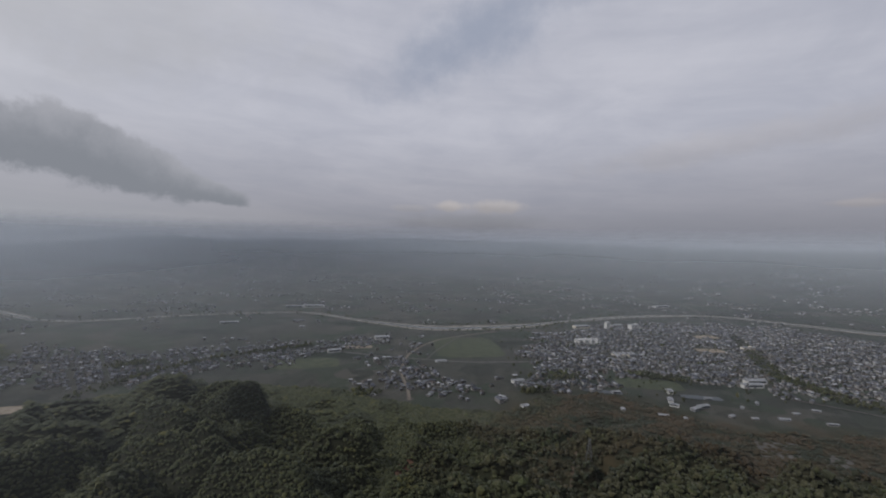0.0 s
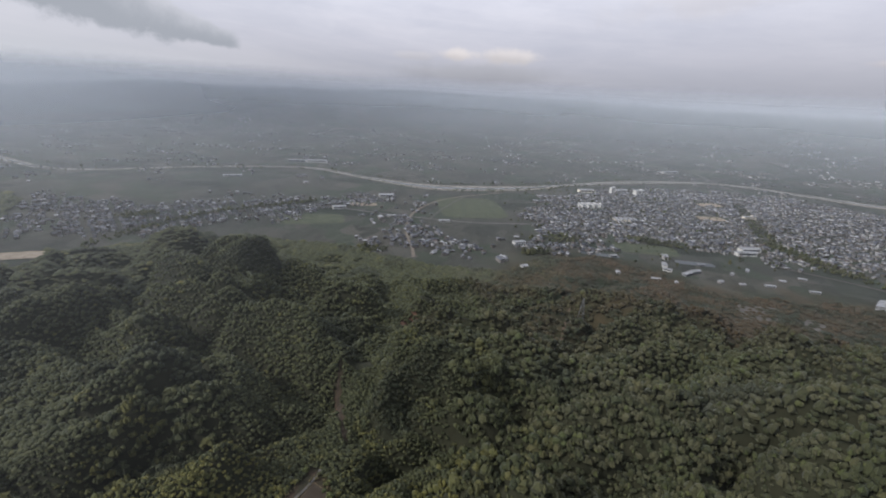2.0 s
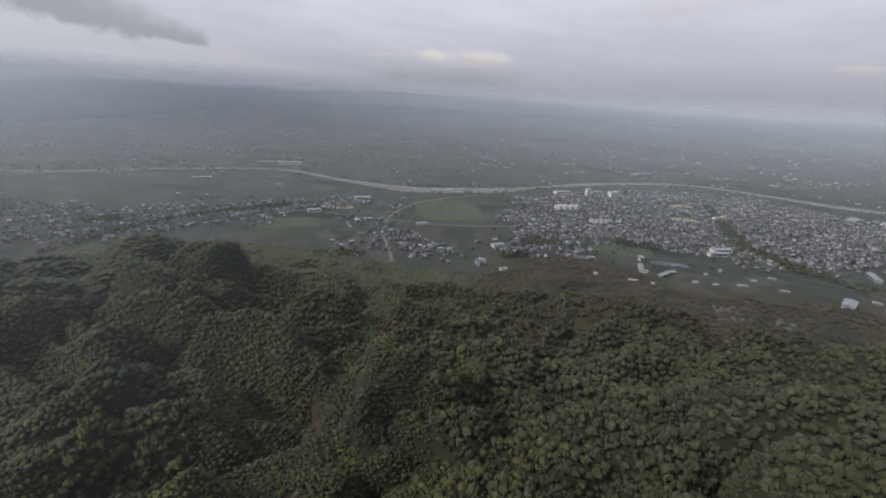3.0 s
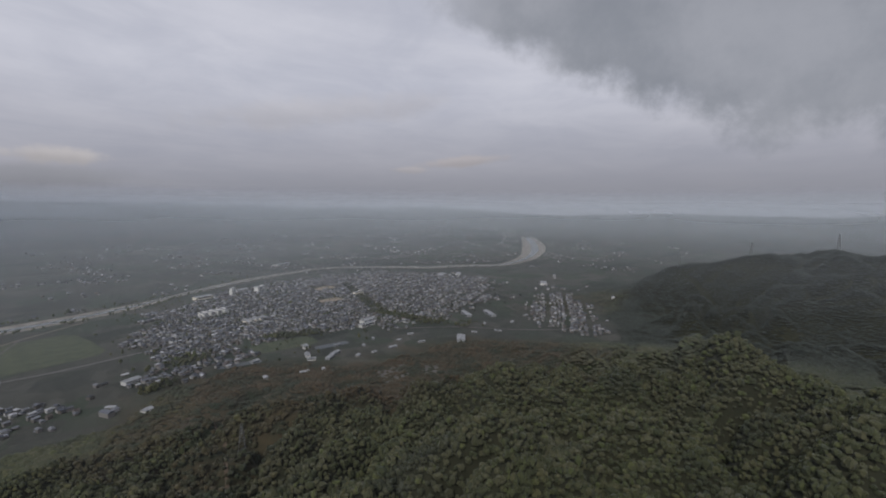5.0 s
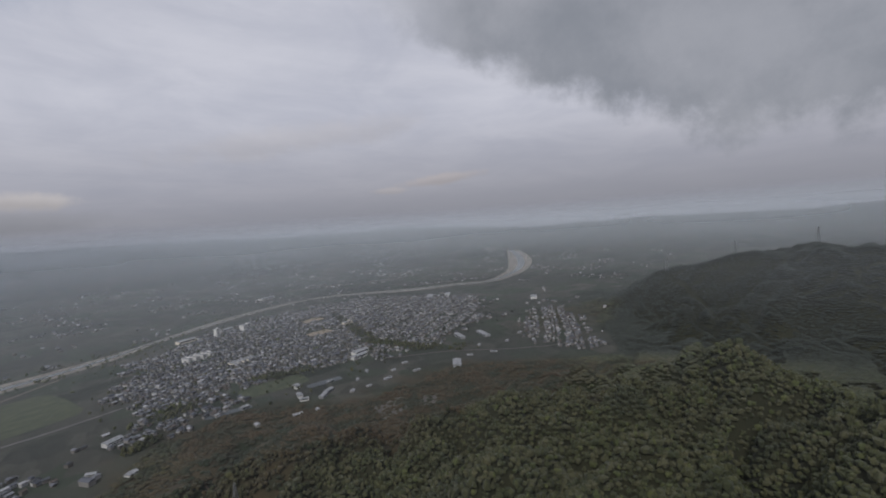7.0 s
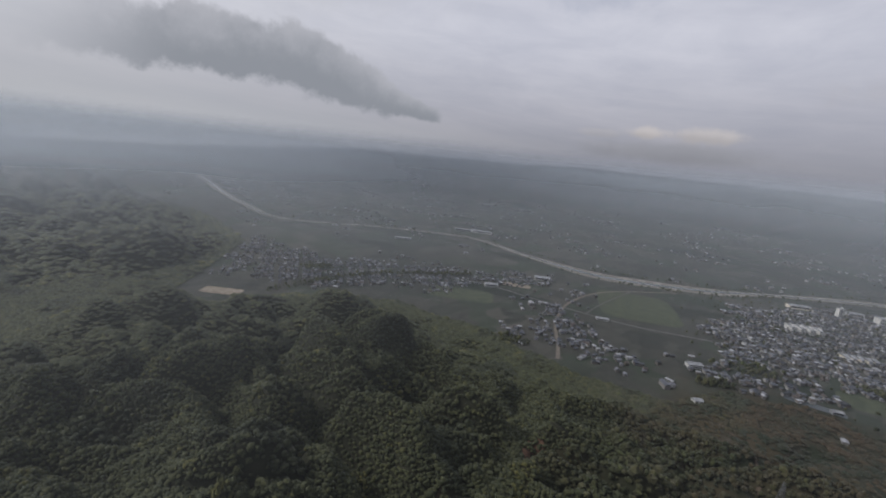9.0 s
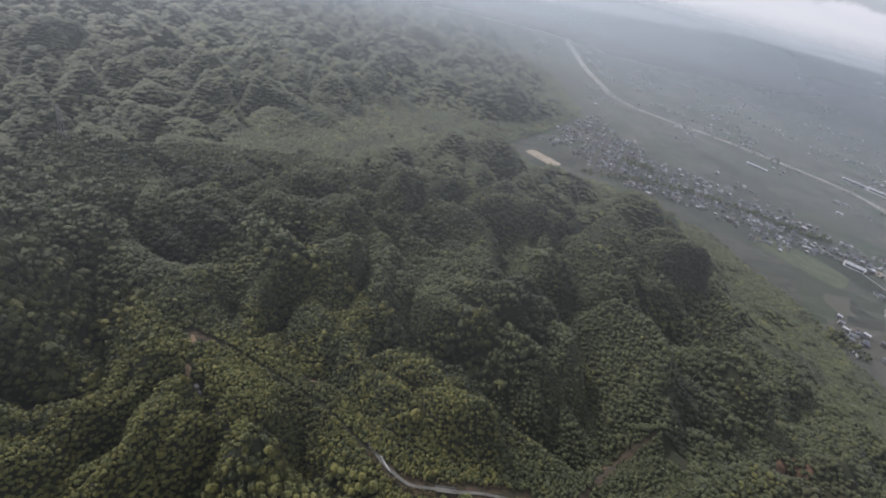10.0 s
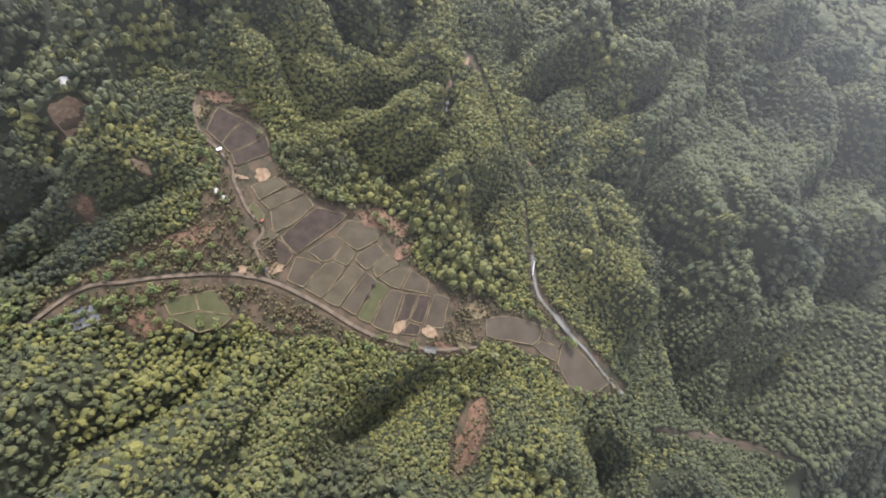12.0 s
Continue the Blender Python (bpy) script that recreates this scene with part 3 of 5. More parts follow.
def wide_share(x, y):
    """Older broadleaf woods with wide rounded crowns: the eastern slopes, the far south-west, and patches elsewhere."""
    east = step(-35, 60, x + 50 * gradient(x / 60, y / 60, 71)) * step(60, 160, y + 0.3 * x + 40 * gradient(x / 45, y / 45, 73)) * step(900, 700, x)
    south = step(-70, -150, y + 50 * gradient(x / 60, y / 60, 74)) * step(40, -20, x) + step(-190, -300, x + 60 * gradient(x / 70, y / 70, 75)) * step(40, -60, y)
    knolls = step(0.16, 0.30, gradient(x / 85 + 4, y / 85, 72)) * step(-60, 200, y - 0.4 * x)
    return np.clip(east + south + 0.85 * knolls, 0, 1)


def clearing(x, y):
    """Where no trees stand: valley floors, roads, glades and the plain."""
    return (valley_share(x, y) > 0.55) | (foot_depth(x, y) < 5) | (line_distance(x, y, ROAD_VALLEY)[0] < 1.3)


def wood_points(r0, r1, spacing, a0=-125, a1=115, wide=None):
    """Jittered points on the wooded land between two distances; wide: only within (True) or without (False) the broadleaf woods."""
    line = np.arange(-r1, r1 + spacing, spacing)
    x, y = (q.ravel() for q in np.meshgrid(line, line))
    x, y = (q + np.random.uniform(-0.42, 0.42, len(x)) * spacing for q in (x + spacing / 2 * (np.round(y / spacing) % 2), y))
    a, r = np.degrees(np.arctan2(x, y)), np.hypot(x, y) + 45 * gradient(x / 55, y / 55, 81)
    keep = (r >= r0) & (r < r1) & (a >= a0) & (a < a1)
    x, y = x[keep], y[keep] + 60
    n = len(x)
    keep = ~clearing(x, y) & (np.random.uniform(0, 1, n) > 0.62 * orchard_share(x, y))
    if wide is not None:
        within = np.random.uniform(0.2, 0.8, n) < wide_share(x, y)
        keep &= within if wide else ~within | (np.random.uniform(0, 1, n) < 0.28)
    return x[keep], y[keep]


def build_woods():
    mixed, broad = "dense hill forest of green and yellow-green bamboo and evergreen crowns", "old broadleaf forest of grey-green rounded crowns"
    for name, r0, r1, spacing, size, lumps, arc, wide in (
            ("near_woods", -60, 225, 2.05, 1.6, 2, (-180, 112), False),
            ("near_woods", 225, 330, 2.3, 1.75, 2, (-180, 112), False),
            ("near_woods", -60, 170, 3.0, 2.2, 2, (112, 180), False),
            ("broadleaf_woods", -60, 330, 4.7, 3.4, 4, (-180, 180), True),
            ("broadleaf_woods", 330, 640, 5.2, 3.7, 2, (-142, 108), True),
            ("middle_woods", 330, 470, 2.8, 2.7, 1, (-142, 108), False),
            ("middle_woods", 470, 640, 3.1, 2.9, 1, (-142, 108), False),
            ("far_woods", 640, 1100, 4.7, 3.9, 0, (-138, 108), None),
            ("distant_woods", 1100, 1950, 5.8, 4.2, 0, (28, 108), None),
            ("distant_woods", 1100, 2100, 11, 7.4, 0, (-112, -25), None)):
        x, y = wood_points(r0, r1, spacing, *arc, wide)
        ob = scatter(name, x, y, np.full(len(x), size), lumps, broad if wide else mixed, (0.8, 1.15) if wide else (0.5, 0.8) if not lumps else (0.7, 1.1))
        print(name, len(x), len(ob.data.polygons))


build_woods()

# ---- haze, imitated by thin sheets ----
def mist_material(name, profile, tint):
    """Thin bright mist: clear, but for a share that scatters the sky's light."""
    m = bpy.data.materials.new(name)
    m.use_nodes = True
    n = Nodes(m.node_tree)
    place = n.add("ShaderNodeNewGeometry").outputs["Position"]
    clear = n.add("ShaderNodeBsdfTransparent").outputs[0]
    front, back = n.add("ShaderNodeBsdfDiffuse"), n.add("ShaderNodeBsdfTranslucent")
    for node in (front, back):
        node.inputs[0].default_value = (*tint, 1)
    drops, out = n.add("ShaderNodeMixShader"), n.add("ShaderNodeMixShader")
    n.link(front.outputs[0], drops.inputs[1])
    n.link(back.outputs[0], drops.inputs[2])
    drops.inputs[0].default_value = 0.5
    n.feed(out.inputs[0], profile(n, place))
    n.link(clear, out.inputs[1])
    n.link(drops.outputs[0], out.inputs[2])
    n.link(out.outputs[0], n.add("ShaderNodeOutputMaterial").inputs[0])
    return m


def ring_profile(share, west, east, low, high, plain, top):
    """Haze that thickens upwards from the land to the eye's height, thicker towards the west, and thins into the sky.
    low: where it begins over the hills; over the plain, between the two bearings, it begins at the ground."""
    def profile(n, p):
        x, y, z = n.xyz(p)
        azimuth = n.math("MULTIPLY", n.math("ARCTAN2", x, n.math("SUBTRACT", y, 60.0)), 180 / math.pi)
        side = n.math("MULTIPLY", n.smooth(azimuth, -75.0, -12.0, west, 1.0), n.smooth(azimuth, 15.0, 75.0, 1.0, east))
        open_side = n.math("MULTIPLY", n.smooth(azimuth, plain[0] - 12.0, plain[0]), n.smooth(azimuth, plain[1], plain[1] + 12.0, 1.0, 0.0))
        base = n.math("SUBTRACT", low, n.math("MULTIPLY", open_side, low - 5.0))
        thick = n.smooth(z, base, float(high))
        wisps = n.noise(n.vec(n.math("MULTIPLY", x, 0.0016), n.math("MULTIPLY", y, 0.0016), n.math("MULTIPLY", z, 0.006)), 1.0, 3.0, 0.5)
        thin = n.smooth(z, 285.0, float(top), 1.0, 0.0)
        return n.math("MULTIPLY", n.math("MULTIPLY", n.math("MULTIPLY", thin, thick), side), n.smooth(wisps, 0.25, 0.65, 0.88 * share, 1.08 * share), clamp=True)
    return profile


def haze_sheet(name, radius, a0, a1, z0, z1, profile, label):
    """An upright thin sheet, bent round the valley, added to stand in for distance haze."""
    a = np.radians(np.linspace(a0, a1, 96))
    z = np.linspace(z0, z1, 12)
    zz, aa = np.meshgrid(z, a, indexing="ij")
    verts = np.stack([radius * np.sin(aa), 60 + radius * np.cos(aa), zz], -1).reshape(-1, 3)
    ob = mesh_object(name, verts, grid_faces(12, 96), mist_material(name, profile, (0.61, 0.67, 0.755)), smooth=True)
    tagged(ob, label, "mist", kind="structure")


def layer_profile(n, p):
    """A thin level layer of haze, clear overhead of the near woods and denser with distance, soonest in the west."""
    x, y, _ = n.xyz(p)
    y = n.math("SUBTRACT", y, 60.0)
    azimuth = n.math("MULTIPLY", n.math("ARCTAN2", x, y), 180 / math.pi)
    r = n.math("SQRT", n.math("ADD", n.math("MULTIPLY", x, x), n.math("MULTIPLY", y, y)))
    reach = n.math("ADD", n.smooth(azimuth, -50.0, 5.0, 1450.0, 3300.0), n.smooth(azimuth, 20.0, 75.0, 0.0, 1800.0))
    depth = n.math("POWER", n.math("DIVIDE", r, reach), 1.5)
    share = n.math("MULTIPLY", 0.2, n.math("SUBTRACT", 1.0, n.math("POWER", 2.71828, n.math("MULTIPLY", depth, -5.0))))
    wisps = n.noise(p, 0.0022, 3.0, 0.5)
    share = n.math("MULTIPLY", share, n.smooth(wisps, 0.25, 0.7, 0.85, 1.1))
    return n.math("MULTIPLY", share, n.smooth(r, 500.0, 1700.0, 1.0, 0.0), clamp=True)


def mist_layer():
    """The level layer, over the hills and below the eye."""
    r, a = np.meshgrid(np.linspace(1, 1720, 24), np.linspace(0, 2 * math.pi, 72, endpoint=False), indexing="ij")
    verts = np.stack([r * np.sin(a), 60 + r * np.cos(a), np.full(r.shape, 217.0)], -1).reshape(-1, 3)
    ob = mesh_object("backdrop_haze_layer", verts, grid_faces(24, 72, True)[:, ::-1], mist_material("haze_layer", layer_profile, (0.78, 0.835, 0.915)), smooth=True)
    tagged(ob, "thin blue-grey haze lying over the valley", "mist", kind="structure")


# one level sheet and five rings, added to imitate haze growing with distance
mist_layer()
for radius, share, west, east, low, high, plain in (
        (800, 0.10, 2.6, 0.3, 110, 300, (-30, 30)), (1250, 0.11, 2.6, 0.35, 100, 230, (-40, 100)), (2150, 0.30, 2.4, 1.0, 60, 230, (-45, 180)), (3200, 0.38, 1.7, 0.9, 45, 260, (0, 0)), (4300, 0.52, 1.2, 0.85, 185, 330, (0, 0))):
    haze_sheet("backdrop_haze", radius, -180, 180, -40, 330 + radius * 0.08, ring_profile(share, west, east, low, high, plain, 305 + radius * 0.042), "pale blue-grey haze over the plain and hills")

# ---- roads, strips of wood, plain ----
ASPHALT = material("asphalt", varied((0.09, 0.09, 0.09), (0.14, 0.138, 0.135), 1 / 8), 0.85, 0.3)
RAILBED = material("track_ballast", varied((0.12, 0.105, 0.09), (0.17, 0.15, 0.13), 1 / 5), 0.9, 0.2)
PALE = material("pale_soil", varied((0.17, 0.145, 0.115), (0.25, 0.215, 0.175), 1 / 9), 0.9, 0.2)
REDSOIL = material("red_bare_soil", varied((0.060, 0.035, 0.024), (0.115, 0.068, 0.047), 1 / 3), 0.9, 0.2, (1.5, 0.3))
STRAW = material("dry_straw", varied((0.11, 0.075, 0.048), (0.17, 0.12, 0.082), 1 / 2.5), 0.9, 0.2, (2.0, 0.2))
GRASS = material("field_grass", varied((0.042, 0.052, 0.034), (0.060, 0.070, 0.043), 1 / 20), 0.85, 0.3)

for name, label, line, mat in (
        ("railway", "single railway line on a brown ballast bed", [(-60, 830, 3.5), (-70, 900, 3.5), (-84, 960, 3.5), (-95, 1060, 3.5), (-80, 1200, 3.5), (-4, 1358, 3.5), (180, 1500, 3.5)], RAILBED),
        ("road", "grey country road between the villages", [(-420, 1180, 3), (-293, 1181, 3), (-180, 1150, 3), (-95, 1130, 3), (60, 1105, 3), (220, 1120, 3)], ASPHALT),
        ("road", "pale farm road across green fields", [(-40, 1120, 2.2), (-10, 1230, 2.2), (60, 1420, 2.2)], CONCRETE),
        ("road", "grey main road through the town", [(220, 1227, 4), (420, 1180, 4), (640, 1130, 4), (900, 1080, 4), (1200, 1000, 4)], ASPHALT),
        ("road", "pale road to the foot of the hills", [(700, 880, 3), (820, 780, 3), (920, 640, 3), (1030, 560, 3), (1170, 640, 3)], CONCRETE),
        ("road", "narrow brown lane through the orchards", [(153, 803, 2), (185, 720, 2), (196, 640, 2), (170, 560, 2), (150, 500, 2)], TRACK),
        ("road", "long bridge road over the gravel river", [(1120, 1500, 5), (1165, 1925, 5), (1230, 2250, 5)], CONCRETE)):
    tagged(ribbon(name, line, mat, 1.0 if mat is not CONCRETE else 1.4), label, "road" if name == "road" else "railway", kind="structure")


def patch(name, x, y, rx, ry, turn, mat, label, lift=0.35, rings=5, spokes=28, boxy=False):
    """An irregular flat patch of open ground, draped on the land."""
    rng = random.Random(int(x * 7 + y * 13))
    verts, edge = [], [rng.uniform(*((0.97, 1.03) if boxy else (0.6, 1.3))) for _ in range(spokes)]
    edge = [(edge[k - 1] + 2 * edge[k] + edge[(k + 1) % spokes]) / 4 for k in range(spokes)]
    c, s = math.cos(radians(turn)), math.sin(radians(turn))
    for i in range(rings):
        for k in range(spokes):
            a, r = 2 * math.pi * k / spokes, edge[k] * (0.02 + 0.98 * i / (rings - 1))
            square = 1 if not boxy else 1 / max(abs(math.cos(a)), abs(math.sin(a))) ** 0.85
            u, v = math.cos(a) * rx * r * square, math.sin(a) * ry * r * square
            verts.append((x + u * c - v * s, y + u * s + v * c))
    v = np.array(verts)
    z = terrain(v[:, 0], v[:, 1]) + lift
    ob = mesh_object(name, np.column_stack([v, z]), grid_faces(rings, spokes, True), mat, smooth=True)
    return tagged(ob, label, "ground", kind="structure")


patch("sports_ground", -745, 728, 42, 20, 20, PALE, "pale sandy sports ground at the edge of the woods", 2.0, boxy=True)
patch("school_ground", 880, 1480, 42, 26, 10, PALE, "pale school ground in the town", 1.2, boxy=True)
patch("school_ground", 780, 1285, 40, 24, 0, PALE, "pale school ground in the town", 1.2, boxy=True)
patch("bare_field", -238, 1235, 42, 17, 10, PALE, "pale bare field beside a road", 1.0, boxy=True)
patch("green_field", 70, 1270, 95, 120, 8, GRASS, "wide green field below the town", 0.5, boxy=True)
patch("green_field", -330, 1060, 80, 45, 15, GRASS, "green field below the woods", 0.5, boxy=True)
patch("green_field", 450, 960, 70, 35, -10, GRASS, "green field before the town", 0.5, boxy=True)
patch("gravel_yard", 505, 650, 40, 30, 40, CONCRETE, "grey gravel yard on the foot slope", 0.6)
patch("gravel_yard", 560, 612, 30, 18, 40, CONCRETE, "grey gravel yard on the foot slope", 0.6)
patch("red_slope", 216, 398, 26, 8, 15, REDSOIL, "red bare slope between grey trees", 0.5)
patch("red_slope", 207, 312, 5, 14, 20, REDSOIL, "red bare slope between grey trees", 0.5)
patch("red_slope", -45, 521, 15, 8, 0, REDSOIL, "red bare slope on a wooded knoll", 0.5)
patch("pond", 330, 905, 40, 10, -15, material("wet_sheet", (0.06, 0.07, 0.08), 0.5, 0.25), "grey pond at the town's edge", 0.8, boxy=True)
patch("pond", 520, 880, 38, 12, -10, bpy.data.materials["wet_sheet"], "grey pond below the orchards", 0.8, boxy=True)


# ---- town ----
TOWN = [(172, 855), (185, 1000), (222, 1227), (333, 1470), (501, 1590), (760, 1690), (986, 1730), (1250, 1680), (1437, 1452), (1500, 1200), (1180, 930), (958, 890), (780, 870), (660, 930), (522, 1015), (420, 1000), (330, 925), (240, 870)]
VILLAGE = [(-175, 880), (-150, 1000), (-131, 1105), (-72, 1130), (-25, 1010), (40, 950), (85, 915), (80, 872), (-30, 862), (-110, 880)]
WEST_TOWN = [(-1150, 1180), (-800, 1110), (-560, 1180), (-380, 1290), (-180, 1400), (-190, 1290), (-400, 1050), (-600, 900), (-720, 830), (-850, 830), (-1000, 1000)]
EAST_VILLAGE = [(1017, 690), (1200, 800), (1330, 840), (1410, 800), (1340, 700), (1200, 590), (1065, 480), (1000, 480), (985, 590)]
STRIP = [(-680, 790, 0, 9), (-627, 969, 0, 10), (-558, 1094, 0, 9), (-444, 1176, 0, 9), (-372, 1245, 0, 6)]
TERRACE = [(985, 1490, 0, 14), (867, 1221, 0, 16), (789, 1040, 0, 20), (800, 960, 0, 16), (808, 873, 0, 22), (870, 770, 0, 26)]
WOOD_SPOTS = [(255, 990, 0, 28), (290, 1005, 0, 20)], [(-735, 1010, 0, 26), (-700, 1020, 0, 18)], [(165, 880, 0, 6), (215, 905, 0, 14)], [(-180, 855, 0, 14), (-130, 868, 0, 12)], [(470, 1010, 0, 8), (560, 985, 0, 16)], [(500, 1010, 0, 10), (440, 1030, 0, 10)]


def house_lots(poly, spacing, turn, fill):
    """Jittered house lots in rows along streets, inside an outline."""
    p = np.array(poly)
    lo, hi = p.min(0) - 60, p.max(0) + 60
    mid = (lo + hi) / 2
    half = np.linalg.norm(hi - lo) / 2
    u, v = np.meshgrid(np.arange(-half, half, spacing), np.arange(-half, half, spacing * 1.25))
    u, v = u.ravel(), v.ravel()
    c, s = math.cos(turn), math.sin(turn)
    x, y = mid[0] + u * c - v * s, mid[1] + u * s + v * c
    bend = gradient(x / 300, y / 300, 41) * 30
    x, y = x + bend + np.random.uniform(-3.4, 3.4, len(x)), y + bend + np.random.uniform(-3.4, 3.4, len(x))
    street = (np.floor(u / spacing) % 6 == 0) | (np.floor(v / (spacing * 1.25)) % 5 == 0)
    ex, ey = x + gradient(x / 60, y / 60, 45) * 90, y + gradient(x / 60, y / 60, 46) * 90
    keep = inside(ex, ey, poly) & ~street & (np.random.uniform(0, 1, len(x)) < fill + 0.75 * gradient(x / 90, y / 90, 42) + 0.45 * gradient(x / 34, y / 34, 47))
    keep &= foot_depth(x, y) < -6
    for line in (STRIP, TERRACE, *WOOD_SPOTS):
        dist, _, w = line_distance(x, y, line)
        keep &= dist > w + 4
    for bx, by, r in BUILDING_SPOTS:
        keep &= np.hypot(x - bx, y - by) > r
    return x[keep], y[keep]


BUILDING_SPOTS = [(691, 1595, 34), (593, 1589, 18), (500, 1600, 34), (700, 975, 32), (450, 1340, 34), (880, 1480, 46), (780, 1285, 44), (165, 950, 20), (-290, 1178, 26), (-189, 1350, 30), (901, 1301, 16)]


def house_mesh(w, d, h, pitch, eave=0.6, hip=0.0):
    """Corner and face arrays of a gabled or hipped house: walls, and roof with eaves and thickness."""
    x, y = w / 2, d / 2
    r = h + y * pitch
    walls = [(-x, -y, -1), (x, -y, -1), (x, y, -1), (-x, y, -1), (-x, -y, h), (x, -y, h), (x, y, h), (-x, y, h), (-x + hip, 0, r - 0.1), (x - hip, 0, r - 0.1)]
    wall_faces = [(0, 1, 5, 4), (1, 2, 6, 5), (2, 3, 7, 6), (3, 0, 4, 7), (4, 7, 8, 8), (6, 5, 9, 9)]
    ex, ey, low = x + eave, y + eave, h - eave * pitch
    roof = [(-ex, -ey, low), (ex, -ey, low), (ex - hip, 0, r + 0.15), (-ex + hip, 0, r + 0.15), (-ex, ey, low), (ex, ey, low), (-ex, -ey, low - 0.2), (ex, -ey, low - 0.2), (ex, ey, low - 0.2), (-ex, ey, low - 0.2)]
    roof_faces = [(0, 1, 2, 3), (3, 2, 5, 4), (1, 5, 2, 2), (4, 0, 3, 3), (0, 6, 7, 1), (4, 5, 8, 9), (1, 7, 8, 5), (0, 4, 9, 6)]
    return (walls, wall_faces), (roof, roof_faces)


def bm_of(verts, faces):
    bm = bmesh.new()
    vs = [bm.verts.new(v) for v in verts]
    for f in faces:
        bm.faces.new([vs[i] for k, i in enumerate(f) if i not in f[:k]])
    return bm


def object_tint(palette):
    def colour(n, p):
        rand = n.add("ShaderNodeObjectInfo").outputs["Random"]
        ramp = n.add("ShaderNodeValToRGB")
        ramp.color_ramp.interpolation = "CONSTANT"
        while len(ramp.color_ramp.elements) < len(palette):
            ramp.color_ramp.elements.new(0.5)
        for k, (element, c) in enumerate(zip(ramp.color_ramp.elements, palette)):
            element.position, element.color = k / len(palette), (*c, 1)
        n.link(rand, ramp.inputs[0])
        return ramp.outputs[0]
    return colour


ROOF_EACH = material("roof_of_house", object_tint(ROOFS), 0.6, 0.4)
WALL_EACH = material("wall_of_house", object_tint([(0.20, 0.196, 0.192), (0.14, 0.133, 0.128), (0.30, 0.30, 0.30), (0.10, 0.093, 0.085), (0.17, 0.165, 0.162)]), 0.85, 0.3)
GLASS = material("window_glass", (0.05, 0.06, 0.07), 0.15, 0.6)


def box(bm, x, y, z, sx, sy, sz):
    """Adds a box, centred in x and y, standing on z."""
    bmesh.ops.create_cube(bm, size=1.0, matrix=Matrix.Translation((x, y, z + sz / 2)) @ Matrix.Diagonal((sx, sy, sz, 1)))
    return bm


def house_model(w, d, h, pitch, hip, label):
    """A two-storey house: walls, roof, porch roof, windows."""
    w, d = w * 0.66, d * 0.68
    house = tagged(new("house"), label, "house", "houses of the town")
    (wv, wf), (rv, rf) = house_mesh(w, d, h, pitch, hip=hip)
    part("wall", bm_of(wv, wf), WALL_EACH, house)
    part("roof", bm_of(rv, rf), ROOF_EACH, house)
    (_, _), (rv, rf) = house_mesh(w * 0.55, 2.2, 2.7, 0.35, 0.3)
    bm = bm_of(rv, rf)
    bmesh.ops.translate(bm, verts=bm.verts, vec=(-w * 0.12, -d / 2 - 0.7, 0))
    part("porch_roof", bm, ROOF_EACH, house)
    for x in (-w * 0.25, w * 0.22):
        part("window", box(bmesh.new(), x, -d / 2 - 0.02, h - 2.0, 1.7, 0.1, 1.2), GLASS, house)
    return house


def joined_houses(name, x, y, label, big=1.0):
    """Many plain houses as one object."""
    walls, wall_faces, roofs, roof_faces = [], [], [], []
    wb = rb = 0
    z = terrain(x, y)
    for px, py, pz in zip(x, y, z):
        w, d, h = np.random.uniform(5.8, 9.5) * big, np.random.uniform(4.8, 7.0) * big, np.random.choice([3.4, 5.6, 6.0])
        if np.random.rand() < 0.03:
            w, d, h = w * 1.9, d * 1.5, h + 1.5
        (wv, wf), (rv, rf) = house_mesh(w, d, h, np.random.uniform(0.3, 0.5), hip=np.random.choice([0.0, 0.0, d * 0.4]))
        a = 0.35 + np.random.choice([0, math.pi / 2]) + np.random.normal(0, 0.12)
        c, s = math.cos(a), math.sin(a)
        turn = np.array([[c, -s, 0], [s, c, 0], [0, 0, 1]])
        walls.append(np.array(wv) @ turn.T + (px, py, pz)), roofs.append(np.array(rv) @ turn.T + (px, py, pz))
        for f in wf:
            wall_faces += [(wb + f[0], wb + f[1], wb + f[2])] + ([(wb + f[0], wb + f[2], wb + f[3])] if f[2] != f[3] else [])
        for f in rf:
            roof_faces += [(rb + f[0], rb + f[1], rb + f[2])] + ([(rb + f[0], rb + f[2], rb + f[3])] if f[2] != f[3] else [])
        wb, rb = wb + len(wv), rb + len(rv)
    body = tagged(mesh_object(name, np.concatenate(walls), wall_faces, WALL), label, "houses", kind="stuff")
    mesh_object("roofs", np.concatenate(roofs), roof_faces, ROOF, body)


